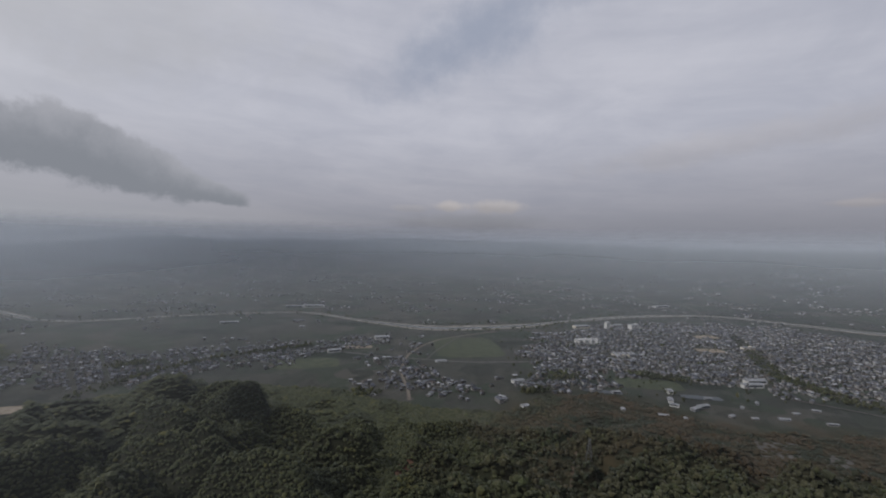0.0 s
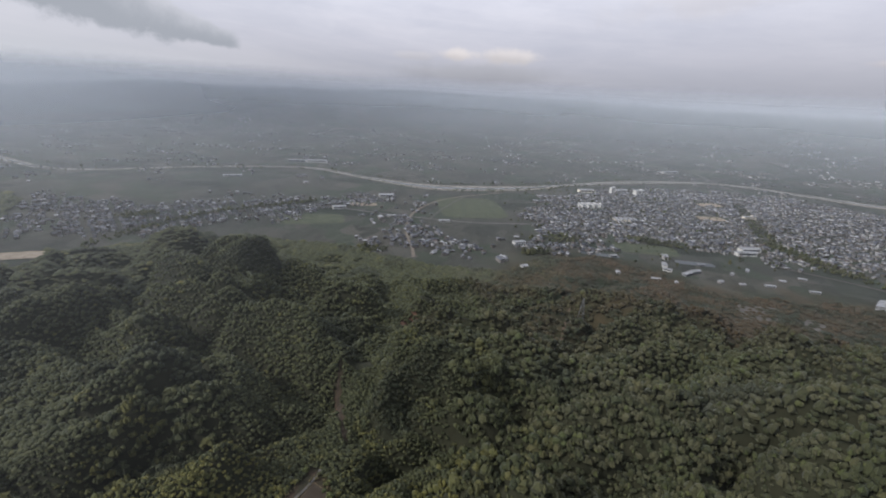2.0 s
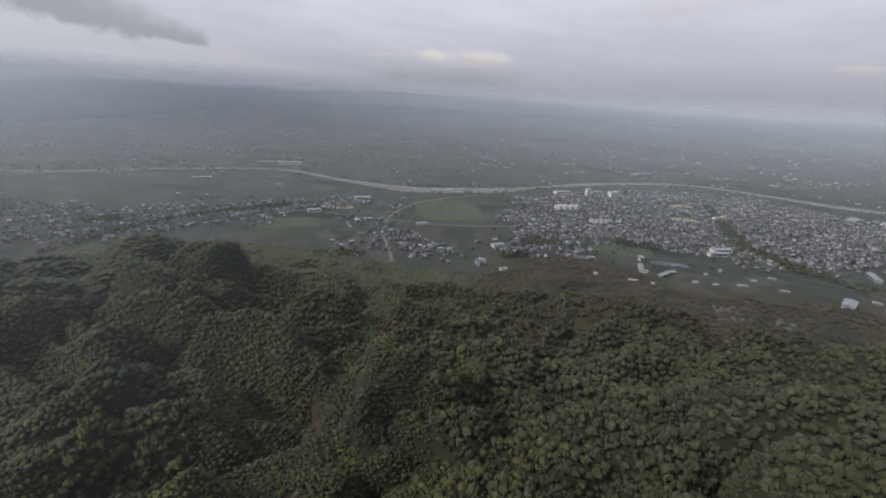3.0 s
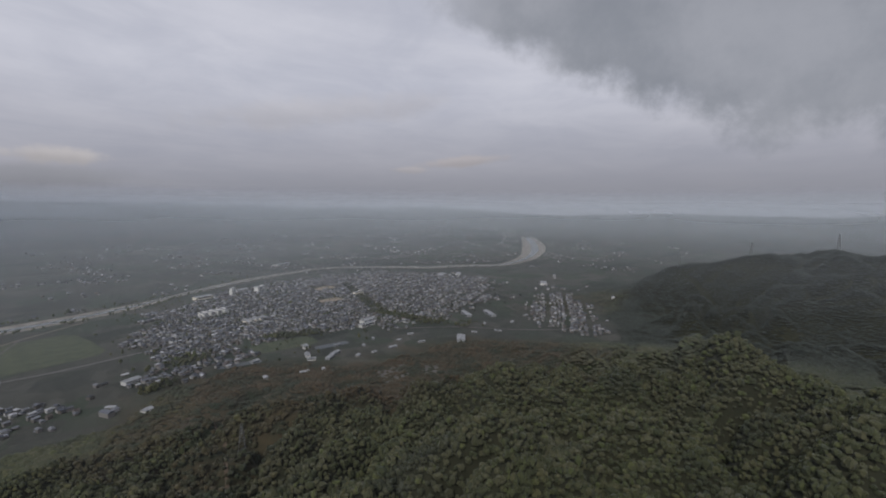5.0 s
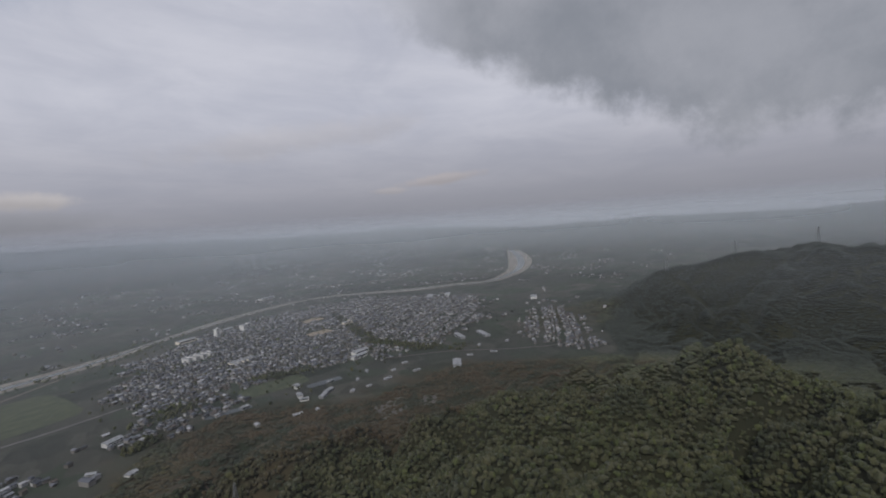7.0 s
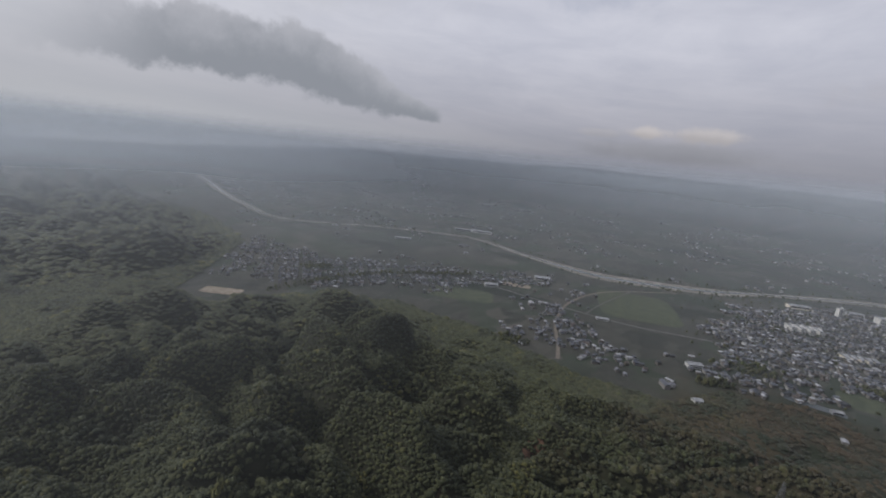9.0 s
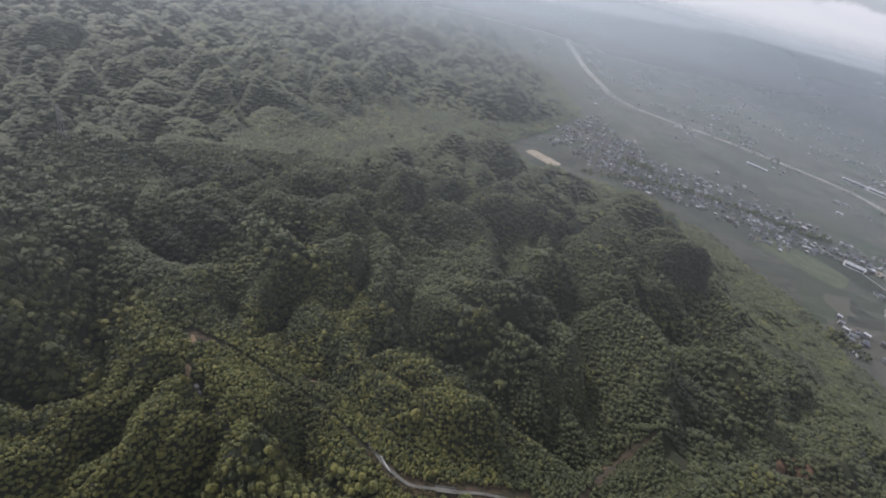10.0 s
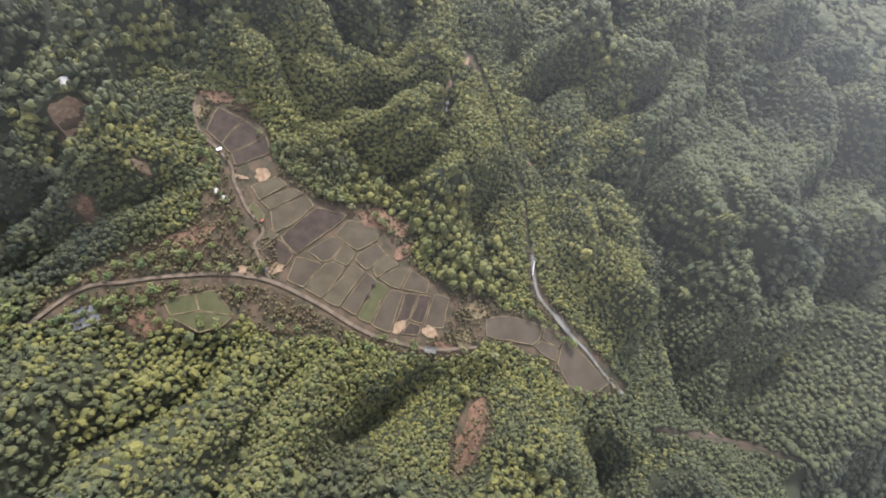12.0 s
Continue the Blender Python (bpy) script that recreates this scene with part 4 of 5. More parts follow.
def build_town():
    lots = [house_lots(poly, *rest) for poly, *rest in ((VILLAGE, 9.0, 0.5, 0.78), (TOWN, 8.3, 0.35, 0.95), (WEST_TOWN, 9.2, 0.7, 0.8), (EAST_VILLAGE, 9.0, 0.5, 0.82))]
    x, y = np.concatenate([l[0] for l in lots]), np.concatenate([l[1] for l in lots])
    # lone farms on the plain and the settlements beyond the river
    fx, fy = np.random.uniform(-2800, 3200, 15000), np.random.uniform(780, 3300, 15000)
    dense = gradient(fx / 230, fy / 170, 44)
    river, _, w = line_distance(fx, fy, [(a, b, 0, c) for a, b, c in RIVER])
    beyond = fy > np.interp(fx, [q[0] for q in RIVER], [q[1] for q in RIVER])
    keep = (foot_depth(fx, fy) < -25) & (river > w + 25) & (dense + 0.08 * np.where(beyond, 1, 0) > 0.19) & (np.random.uniform(0, 1, len(fx)) < 0.6)
    fx, fy = fx[keep], fy[keep]
    nearest = np.argsort(np.hypot(x, y - 300))
    own, rest = nearest[:300], nearest[300:]
    models = [house_model(10, 7.5, 5.6, 0.42, 0.0, "two-storey house with grey tiled gable roof"), house_model(12, 8.5, 5.8, 0.38, 3.2, "two-storey house with hipped tile roof"),
              house_model(9, 7, 3.4, 0.5, 0.0, "low house with steep tiled roof"), house_model(13, 9, 5.6, 0.32, 0.0, "wide house with shallow metal roof")]
    z = terrain(x[own], y[own])
    for k, i in enumerate(own):
        a = 20 + random.choice([0, 90, 180, 270]) + random.gauss(0, 7)
        m = pose(x[i], y[i], z[k], 0, 0, a)
        if k < len(models):
            models[k].matrix_basis = m
        else:
            copy_thing(random.choice(models), m)
    joined_houses("town_houses", x[rest], y[rest], "dense small houses with grey and white roofs", 0.8)
    joined_houses("scattered_farmhouses", fx, fy, "scattered pale farmhouses on the plain", 1.15)


build_town()


def large_building(name, x, y, w, d, h, turn, wall, label, storeys=1, rooftop=True, gable=0.0):
    """A large building: body, roof, window bands, and a rooftop housing."""
    b = tagged(new(name), label, "building")
    b.matrix_basis = pose(x, y, float(terrain(x, y)), 0, 0, turn)
    part("wall", box(bmesh.new(), 0, 0, -1, w, d, h + 1), wall, b)
    if gable:
        _, (rv, rf) = house_mesh(w, d, h, gable, 0.8)
        part("roof", bm_of(rv, rf), METAL_ROOF, b)
    else:
        bm = box(bmesh.new(), 0, 0, h + 0.003, w + 0.6, d + 0.6, 0.5)
        part("roof", bm, METAL_ROOF, b)
    for k in range(storeys):
        z = (k + 0.4) * h / storeys
        for side in (-1, 1):
            part("window_band", box(bmesh.new(), 0, side * (d / 2 + 0.02), z, w * 0.86, 0.15, h / storeys * 0.4), GLASS, b)
    if rooftop and not gable:
        part("rooftop_housing", box(bmesh.new(), w * 0.2, 0, h + 0.5, w * 0.22, d * 0.4, 3.0), wall, b)
    return b


WHITE = material("white_render", varied((0.40, 0.40, 0.395), (0.53, 0.53, 0.52), 1 / 6), 0.8, 0.3)
CREAM = material("cream_render", varied((0.55, 0.50, 0.42), (0.65, 0.60, 0.52), 1 / 6), 0.8, 0.3)
METAL_ROOF = material("pale_metal_roof", varied((0.15, 0.158, 0.172), (0.26, 0.27, 0.29), 1 / 7), 0.6, 0.35)
DULL = material("grey_siding", varied((0.16, 0.155, 0.15), (0.24, 0.235, 0.23), 1 / 5), 0.8, 0.3)

large_building("office_block", 691, 1597, 34, 22, 17, 15, WHITE, "white four-storey block at the town's edge", 4)
large_building("apartment_tower", 593, 1591, 14, 14, 24, 15, WHITE, "tall white tower block in the town", 7)
large_building("factory_hall", 502, 1602, 55, 22, 9, 12, CREAM, "long pale factory hall beside the river", 1, gable=0.15)
large_building("factory_hall", 640, 1640, 48, 20, 8, 12, WHITE, "long pale factory hall beside the river", 1, gable=0.15)
large_building("warehouse", 700, 985, 46, 17, 8, 5, WHITE, "white warehouse with pale metal roof", 1, gable=0.2)
large_building("warehouse", 672, 955, 46, 15, 8, 5, WHITE, "white warehouse with pale metal roof", 1, gable=0.2)
for k in range(4):
    large_building("apartment_block", 415 + 19 * k, 1345 + 3 * k, 11, 34, 12, 10, WHITE, "white slab of flats in a row", 4)
for k in range(5):
    large_building("terrace_row", 470 + 13 * k, 1205 + 2 * k, 7, 26, 6, 12, CREAM, "low pale row of flats", 2, gable=0.3)
large_building("village_hall", 165, 950, 26, 14, 7, 20, WHITE, "white hall with pale roof beside houses", 2, gable=0.25)
large_building("lone_house", 153, 803, 13, 10, 6, 25, WHITE, "lone white house on the foot slope", 2, gable=0.35)
large_building("factory_hall", -290, 1180, 34, 17, 7, 25, WHITE, "white factory hall beside a country road", 1, gable=0.15)
large_building("factory_hall", -186, 1352, 44, 22, 8, 15, WHITE, "white factory hall among fields", 1, gable=0.12)
large_building("greenhouse", -3, 1105, 27, 12, 4, 12, WHITE, "pale greenhouse roof in green fields", 1, gable=0.3)
large_building("greenhouse", 228, 1210, 26, 11, 4, 12, METAL_ROOF, "pale greenhouse roof beside the town", 1, gable=0.3)
large_building("factory_hall", -575, 1960, 90, 26, 9, 12, WHITE, "long white factory beyond the river", 1, gable=0.1)
large_building("factory_hall", -655, 1940, 70, 16, 8, 12, METAL_ROOF, "long pale factory beyond the river", 1, gable=0.1)
large_building("barn", 446, 856, 20, 9, 5, 70, WHITE, "white shed among orchards", 1, gable=0.3)
large_building("barn", 468, 905, 9, 16, 7, 0, WHITE, "white shed among orchards", 1, gable=0.3)
large_building("barn", 492, 826, 22, 9, 5, 20, METAL_ROOF, "pale metal shed among orchards", 1, gable=0.3)
large_building("barn", 470, 812, 20, 9, 5, 30, METAL_ROOF, "pale metal shed among orchards", 1, gable=0.3)
large_building("barn", 440, 830, 16, 8, 5, -30, WHITE, "white shed among orchards", 1, gable=0.3)
large_building("barn", 355, 896, 15, 9, 5, 10, METAL_ROOF, "pale metal shed at the town's edge", 1, gable=0.3)
large_building("school", 901, 1301, 40, 12, 10, 10, CREAM, "cream school building in the town", 3)
large_building("factory_hall", 1541, 944, 48, 24, 8, 30, WHITE, "white factory hall near the eastern hills", 1, gable=0.12)
large_building("factory_hall", 1410, 1380, 60, 24, 8, 35, METAL_ROOF, "pale factory hall beside the river", 1, gable=0.12)
large_building("factory_hall", 1480, 1340, 50, 20, 8, 35, WHITE, "pale factory hall beside the river", 1, gable=0.12)
large_building("factory_hall", 990, 800, 60, 14, 6, 60, METAL_ROOF, "long pale shed beside a road", 1, gable=0.2)
large_building("factory_hall", 940, 845, 52, 14, 6, 60, METAL_ROOF, "long pale shed beside a road", 1, gable=0.2)
large_building("warehouse", 750, 703, 40, 18, 7, 40, METAL_ROOF, "grey shed on a gravel yard", 1, gable=0.15)
large_building("barn", 1401, 609, 14, 9, 5, 20, WHITE, "lone white shed below the dark hill", 1, gable=0.3)
large_building("factory_hall", 1085, 2200, 90, 24, 8, 20, WHITE, "long white factory beyond the river", 1, gable=0.1)
large_building("barn", -752, 1548, 60, 18, 5, 20, METAL_ROOF, "long pale shed among fields", 1, gable=0.2)
large_building("barn", -480, 1500, 16, 10, 5, 20, WHITE, "white shed among fields", 1, gable=0.3)


def build_sheds():
    """Small farm sheds and plastic greenhouses along the foot of the hills and in the orchards."""
    rng = random.Random(5)
    spots = [(390, 770), (420, 760), (520, 790), (560, 770), (610, 780), (640, 800), (570, 830), (610, 850), (530, 870), (700, 820), (680, 760), (820, 720), (860, 690), (900, 740), (960, 700),
             (330, 800), (1010, 640), (1090, 600), (1040, 720), (-140, 850), (-20, 850), (120, 860)]
    for k, (x, y) in enumerate(spots):
        x, y = x + rng.uniform(-9, 9), y + rng.uniform(-9, 9)
        large_building("farm_shed", x, y, rng.uniform(8, 17), rng.uniform(5, 8), rng.uniform(2.6, 4), rng.uniform(0, 180), rng.choice((DULL, DULL, METAL_ROOF)), "pale farm shed among orchards and fields", 1, gable=0.3)["group"] = "sheds on the foot slope"


build_sheds()


# ---- trees on the plain, pylons ----
def build_plain_trees():
    xs, ys = [], []
    for line, count in ((STRIP, 300), (TERRACE, 420), *((spot, 80) for spot in WOOD_SPOTS)):
        for _ in range(count):
            k = random.randrange(len(line) - 1)
            t = random.random()
            (ax, ay, _, aw), (bx, by, _, bw) = line[k], line[k + 1]
            r, a = math.sqrt(random.random()) * (aw + t * (bw - aw)) * 1.5, random.uniform(0, 6.28)
            xs.append(ax + t * (bx - ax) + r * math.cos(a)), ys.append(ay + t * (by - ay) + r * math.sin(a))
    # bushes along the river and between the houses
    for _ in range(900):
        k = random.randrange(len(RIVER) - 1)
        t, side = random.random(), random.choice([-1, 1])
        (ax, ay, aw), (bx, by, bw) = RIVER[k], RIVER[k + 1]
        long = math.hypot(bx - ax, by - ay)
        off = side * (aw + t * (bw - aw) + random.uniform(6, 26))
        xs.append(ax + t * (bx - ax) + (by - ay) / long * off), ys.append(ay + t * (by - ay) - (bx - ax) / long * off)
    for _ in range(900):
        xs.append(random.uniform(170, 1450)), ys.append(random.uniform(850, 1700))
    x, y = np.array(xs), np.array(ys)
    scatter("plain_trees", x, y, np.random.uniform(2.0, 4.2, len(x)), 1, "dark clumps of trees on the plain")


build_plain_trees()
STEEL = material("galvanised_steel", (0.16, 0.165, 0.17), 0.5, 0.5, metallic=0.6)


def strut(bm, a, b, r=0.25):
    a, b = Vector(a), Vector(b)
    m = Matrix.Translation((a + b) / 2) @ (b - a).to_track_quat("Z", "Y").to_matrix().to_4x4() @ Matrix.Diagonal((r, r, (b - a).length, 1))
    bmesh.ops.create_cube(bm, size=1.0, matrix=m)


def pylon(x, y, tall, turn):
    p = tagged(new("pylon"), "grey steel lattice pylon standing on a wooded hill", "pylon", "pylons over the hills")
    p.matrix_basis = pose(x, y, float(terrain(x, y)), 0, 0, turn)
    half = lambda z: 3.4 * (1 - z / tall) + 0.7
    for sx, sy in ((1, 1), (1, -1), (-1, 1), (-1, -1)):
        bm = bmesh.new()
        strut(bm, (sx * half(0), sy * half(0), -2), (sx * half(tall), sy * half(tall), tall), 0.4)
        part("leg", bm, STEEL, p)
    for k, z in enumerate((0.62, 0.76, 0.9)):
        bm = bmesh.new()
        reach = 6.5 - k * 0.8
        for s in (-1, 1):
            strut(bm, (-reach, 0, z * tall), (reach, s * half(z * tall), z * tall + 0.1), 0.3)
            strut(bm, (s * reach, 0, z * tall), (0, 0, z * tall + 2.2), 0.25)
        part("crossarm", bm, STEEL, p)
    bm = bmesh.new()
    levels = [tall * q for q in (0, 0.18, 0.34, 0.48, 0.6, 0.7, 0.8, 0.9)]
    for lo, hi in zip(levels, levels[1:]):
        for sx, sy in ((1, 0), (-1, 0), (0, 1), (0, -1)):
            for s in (-1, 1):
                a = (sx * half(lo) + (sy != 0) * s * half(lo), sy * half(lo) + (sx != 0) * s * half(lo), lo)
                b = (sx * half(hi) - (sy != 0) * s * half(hi), sy * half(hi) - (sx != 0) * s * half(hi), hi)
                strut(bm, a, b, 0.22)
    part("lattice", bm, STEEL, p)


for place in ((1700, 80, 48, 20), (1560, 460, 46, 20), (193, 568, 32, 60), (1640, 280, 46, 20), (-620, -90, 45, 40)):
    pylon(*place)

# ---- the paddy valley ----
WETGREEN = material("shallow_green_water", varied((0.034, 0.035, 0.017), (0.046, 0.045, 0.024), 1 / 7), 0.6, 0.06)
POND = material("muddy_water", varied((0.034, 0.027, 0.020), (0.046, 0.037, 0.028), 1 / 15), 0.45, 0.10)
MUDS = [MUD, material("damp_grey_mud", varied((0.032, 0.026, 0.017), (0.047, 0.039, 0.026), 1 / 9), 0.65, 0.10, (0.8, 0.05)),
        material("dark_tilled_mud", varied((0.022, 0.0165, 0.0135), (0.034, 0.025, 0.021), 1 / 5), 0.75, 0.08, (1.4, 0.12))]


def paddy(corners, mat, label, bund=0.55):
    """One flooded or drained field: a level bed with a raised earth rim all round."""
    field = tagged(new("paddy_field"), label, "field", "paddies in the valley")
    c = np.array(corners, float)
    mid = c.mean(0)
    field.matrix_basis = pose(mid[0], mid[1], float(terrain(mid[0], mid[1])) + 0.55)
    ring = []
    for k in range(len(c)):
        a, b = c[k] - mid, c[(k + 1) % len(c)] - mid
        side = np.array([a[1] - b[1], b[0] - a[0]]) * np.random.normal(0, 0.012)
        for t in np.linspace(0, 1, 4, endpoint=False):
            p = a + (b - a) * t + side * 4 * t * (1 - t)
            ring.append(p * (0.965 if t == 0 else 1) + np.random.normal(0, 0.13, 2))
    ring = np.array(ring)
    rad = np.linalg.norm(ring, axis=1)[:, None]
    inner = ring * (1 - bund / rad)
    bm = bmesh.new()
    bm.faces.new([bm.verts.new((*p, 0.05)) for p in inner * (1 + 0.3 * bund / rad)])
    part("bed", bm, mat, field)
    bm = bmesh.new()
    loops = []
    for scale, h in ((1 + 0.35 * bund / rad, -0.7), (1 + 0.05 * bund / rad, 0.20), (1 - 0.55 * bund / rad, 0.22), (1 - 1.1 * bund / rad, 0.0)):
        loops.append([bm.verts.new((*p, h + np.random.uniform(-0.05, 0.05))) for p in ring * scale])
    for lo, hi in zip(loops, loops[1:]):
        for k in range(len(lo)):
            bm.faces.new((lo[k], lo[(k + 1) % len(lo)], hi[(k + 1) % len(lo)], hi[k]))
    part("bund", bm, BUND, field)
    return field


BARE, WET = "drained brown paddy with earth bunds", "shallow green flooded paddy with earth bunds"
DARKBED, MUDDY = "dark tilled paddy with earth bunds", "muddy flooded field beside a concrete road"
# three dark fields at the valley head
paddy([(-120.5, -67.3), (-121.6, -48.6), (-99.2, -50.3), (-102.1, -63.2)], MUDS[2], DARKBED)
paddy([(-121.6, -48.6), (-118.9, -31.3), (-96.2, -42.1), (-99.2, -50.3)], MUDS[2], DARKBED)
paddy([(-118.9, -31.3), (-110.2, -22.1), (-90.9, -34.3), (-96.2, -42.1)], MUDS[2], DARKBED)
# the narrow middle of the valley
paddy([(-83.9, -19.7), (-98.2, -10.2), (-96.2, -1.1), (-78.0, -9.9)], MUDS[1], BARE)
paddy([(-78.0, -9.9), (-96.7, 2.2), (-96.4, 10.2), (-76.0, -1.5)], MUDS[1], BARE)
paddy([(-76.0, -1.5), (-96.1, 11.8), (-92.9, 19.7), (-77.6, 16.1), (-64.3, 8.5)], MUDS[1], BARE)
paddy([(-75.7, -12.9), (-72.0, -1.9), (-65.7, -0.6), (-70.0, -12.8)], WETGREEN, WET)
paddy([(-61.0, 4.3), (-66.4, 5.8), (-64.8, 12.0), (-51.3, 7.6), (-51.7, 3.5)], MUDS[1], BARE)
paddy([(-64.0, 13.0), (-78.5, 16.4), (-93.2, 21.7), (-98.2, 40.7), (-81.4, 35.6), (-58.8, 26.9)], MUDS[2], DARKBED)
paddy([(-50.7, 7.9), (-63.2, 12.7), (-59.2, 26.0), (-50.3, 26.0), (-48.6, 17.5)], MUDS[2], DARKBED)
# the wide block between the red bank and the track
paddy([(-58.7, 27.6), (-62.5, 43.4), (-43.8, 41.5), (-43.1, 30.6)], MUDS[0], BARE)
paddy([(-64.6, 31.2), (-80.8, 39.4), (-80.8, 48.4), (-66.9, 46.8), (-63.0, 42.9)], MUDS[0], BARE)
paddy([(-94.8, 41.7), (-99.4, 52.1), (-99.2, 64.1), (-91.9, 65.3), (-79.5, 57.1), (-81.8, 40.1)], MUDS[1], BARE)
paddy([(-62.3, 43.9), (-66.8, 47.6), (-67.3, 56.9), (-60.2, 56.5), (-42.9, 53.9), (-43.6, 41.9)], MUDS[1], BARE)
paddy([(-80.6, 48.8), (-78.7, 57.1), (-71.3, 57.8), (-67.9, 56.3), (-67.5, 47.3)], MUDS[1], BARE)
paddy([(-61.0, 57.9), (-71.1, 58.2), (-70.5, 68.8), (-56.0, 66.8), (-43.5, 65.8), (-43.0, 54.5)], MUDS[1], BARE)
paddy([(-74.1, 59.2), (-78.9, 58.8), (-90.8, 65.7), (-87.4, 73.2), (-74.5, 70.5), (-71.4, 68.1)], MUDS[0], BARE)
paddy([(-55.4, 67.4), (-70.7, 69.4), (-69.4, 76.7), (-57.0, 76.9), (-43.5, 77.1), (-43.6, 66.4)], MUDS[0], BARE)
paddy([(-74.3, 71.0), (-87.5, 73.5), (-85.5, 85.0), (-76.3, 79.3), (-70.2, 76.8)], MUDS[1], BARE)
paddy([(-57.3, 77.9), (-69.3, 77.5), (-68.4, 86.4), (-58.4, 85.9), (-43.4, 87.0), (-43.1, 78.2)], WETGREEN, WET)
paddy([(-70.6, 78.1), (-76.5, 80.0), (-85.1, 87.0), (-86.0, 92.3), (-71.1, 92.4), (-69.7, 86.7)], MUDS[1], BARE)
paddy([(-58.6, 86.6), (-68.5, 87.8), (-70.6, 95.5), (-46.6, 99.8), (-43.6, 99.1), (-43.0, 87.9)], MUDS[0], BARE)
paddy([(-86.3, 93.0), (-84.7, 107.0), (-76.5, 109.1), (-71.4, 93.4)], MUDS[0], BARE)
paddy([(-70.9, 96.5), (-73.9, 104.3), (-56.9, 106.4), (-47.4, 100.3)], MUDS[2], DARKBED)
paddy([(-74.1, 105.0), (-76.6, 112.8), (-57.8, 115.1), (-56.5, 107.3)], MUDS[2], DARKBED)
paddy([(-55.5, 107.6), (-56.8, 115.1), (-50.4, 116.0), (-46.7, 106.1)], MUDS[2], DARKBED)
paddy([(-79.5, 113.4), (-81.5, 123.1), (-61.8, 128.2), (-57.3, 116.7)], MUDS[0], BARE)
# the flooded fields beside the concrete lane
paddy([(-80.1, 149.9), (-87.6, 159.0), (-91.9, 170.0), (-93.6, 186.6), (-85.9, 188.0), (-79.6, 185.1), (-74.9, 169.6), (-70.2, 154.5)], POND, MUDDY, 0.6)
paddy([(-93.8, 188.2), (-95.5, 202.6), (-86.1, 201.2), (-86.6, 189.1)], POND, MUDDY, 0.5)
paddy([(-79.4, 185.6), (-85.8, 189.2), (-85.5, 201.8), (-77.5, 203.0), (-77.1, 196.7)], POND, MUDDY, 0.5)
paddy([(-95.3, 203.1), (-81.5, 241.9), (-67.1, 232.0), (-67.3, 216.1), (-76.7, 204.3)], POND, MUDDY, 0.6)
# the green pond field below the track
paddy([(-1.6, -21.6), (-6.3, -16.2), (-12.8, -8.3), (-5.5, -1.0), (4.1, -12.1)], WETGREEN, "flooded green pond field with earth bunds")
paddy([(-12.8, -8.3), (-19.3, -0.5), (-15.0, 9.5), (-11.5, 17.4), (-5.5, -1.0)], WETGREEN, "flooded green pond field with earth bunds")
paddy([(-5.5, -1.0), (-11.5, 17.4), (-2.8, 14.5), (5.2, 6.0), (4.1, -12.1)], WETGREEN, "flooded green pond field with earth bunds")

tagged(ribbon("track", [(70, -90, 0.9), (52, -72, 0.9), (13.5, -59.6, 1.0), (-0.7, -43.5, 1.0), (-14.4, -25.8, 1.0), (-30.2, -0.8, 1.1), (-38.3, 23.2, 1.1), (-39.6, 52.5, 1.1), (-37.9, 84.3, 1.1), (-41.3, 107.5, 1.0), (-48.4, 129.8, 1.0), (-61.3, 152, 0.8)], TRACK, 1.0), "pale dirt farm track beside the paddies", "track", kind="structure")
tagged(ribbon("footpath", [(-119.6, -83, 0.8), (-105.8, -73.2, 0.9), (-97.9, -63, 0.9), (-95.4, -51.4, 0.9), (-89, -36, 0.9), (-81.5, -29.4, 0.9), (-75, -20.3, 0.9), (-70, -12.8, 0.9), (-63, 2.4, 0.9), (-53.3, 2.8, 0.9), (-49.4, 7.2, 0.9), (-42.2, 17.2, 0.9), (-39.5, 22.4, 0.9)], TRACK, 0.95), "narrow earth path along the paddies", "path", kind="structure")
tagged(ribbon("hollow_way", [(x, y, w * 0.4) for x, y, _, w in HOLLOW_WAY], material("dark_earth", varied((0.026, 0.021, 0.016), (0.044, 0.034, 0.026), 1 / 4), 0.9, 0.2), 0.5), "dark brown dirt road in a wooded gully", "road", kind="structure")
tagged(ribbon("lane", [(-147, 157, 0.9), (-130, 163, 1.2), (-115.2, 172.4, 1.0), (-109.2, 179.8, 1.0), (-104.6, 191, 1.0), (-98.7, 204.5, 1.0), (-93.4, 219.8, 0.95), (-81.9, 246.1, 0.95), (-78, 275, 1.0)], CONCRETE, 0.9), "narrow concrete lane along the wood's edge", "lane", kind="structure")


def bridge(x, y, turn, long, wide):
    b = tagged(new("bridge"), "small concrete bridge on the farm road", "bridge")
    b.matrix_basis = pose(x, y, float(terrain(x, y)) + 0.9, 0, 0, turn)
    part("deck", box(bmesh.new(), 0, 0, 0.1, wide, long, 0.35), CONCRETE, b)
    for s in (-1, 1):
        part("parapet", box(bmesh.new(), s * (wide / 2 - 0.15), 0, 0.45, 0.3, long, 0.7), CONCRETE, b)


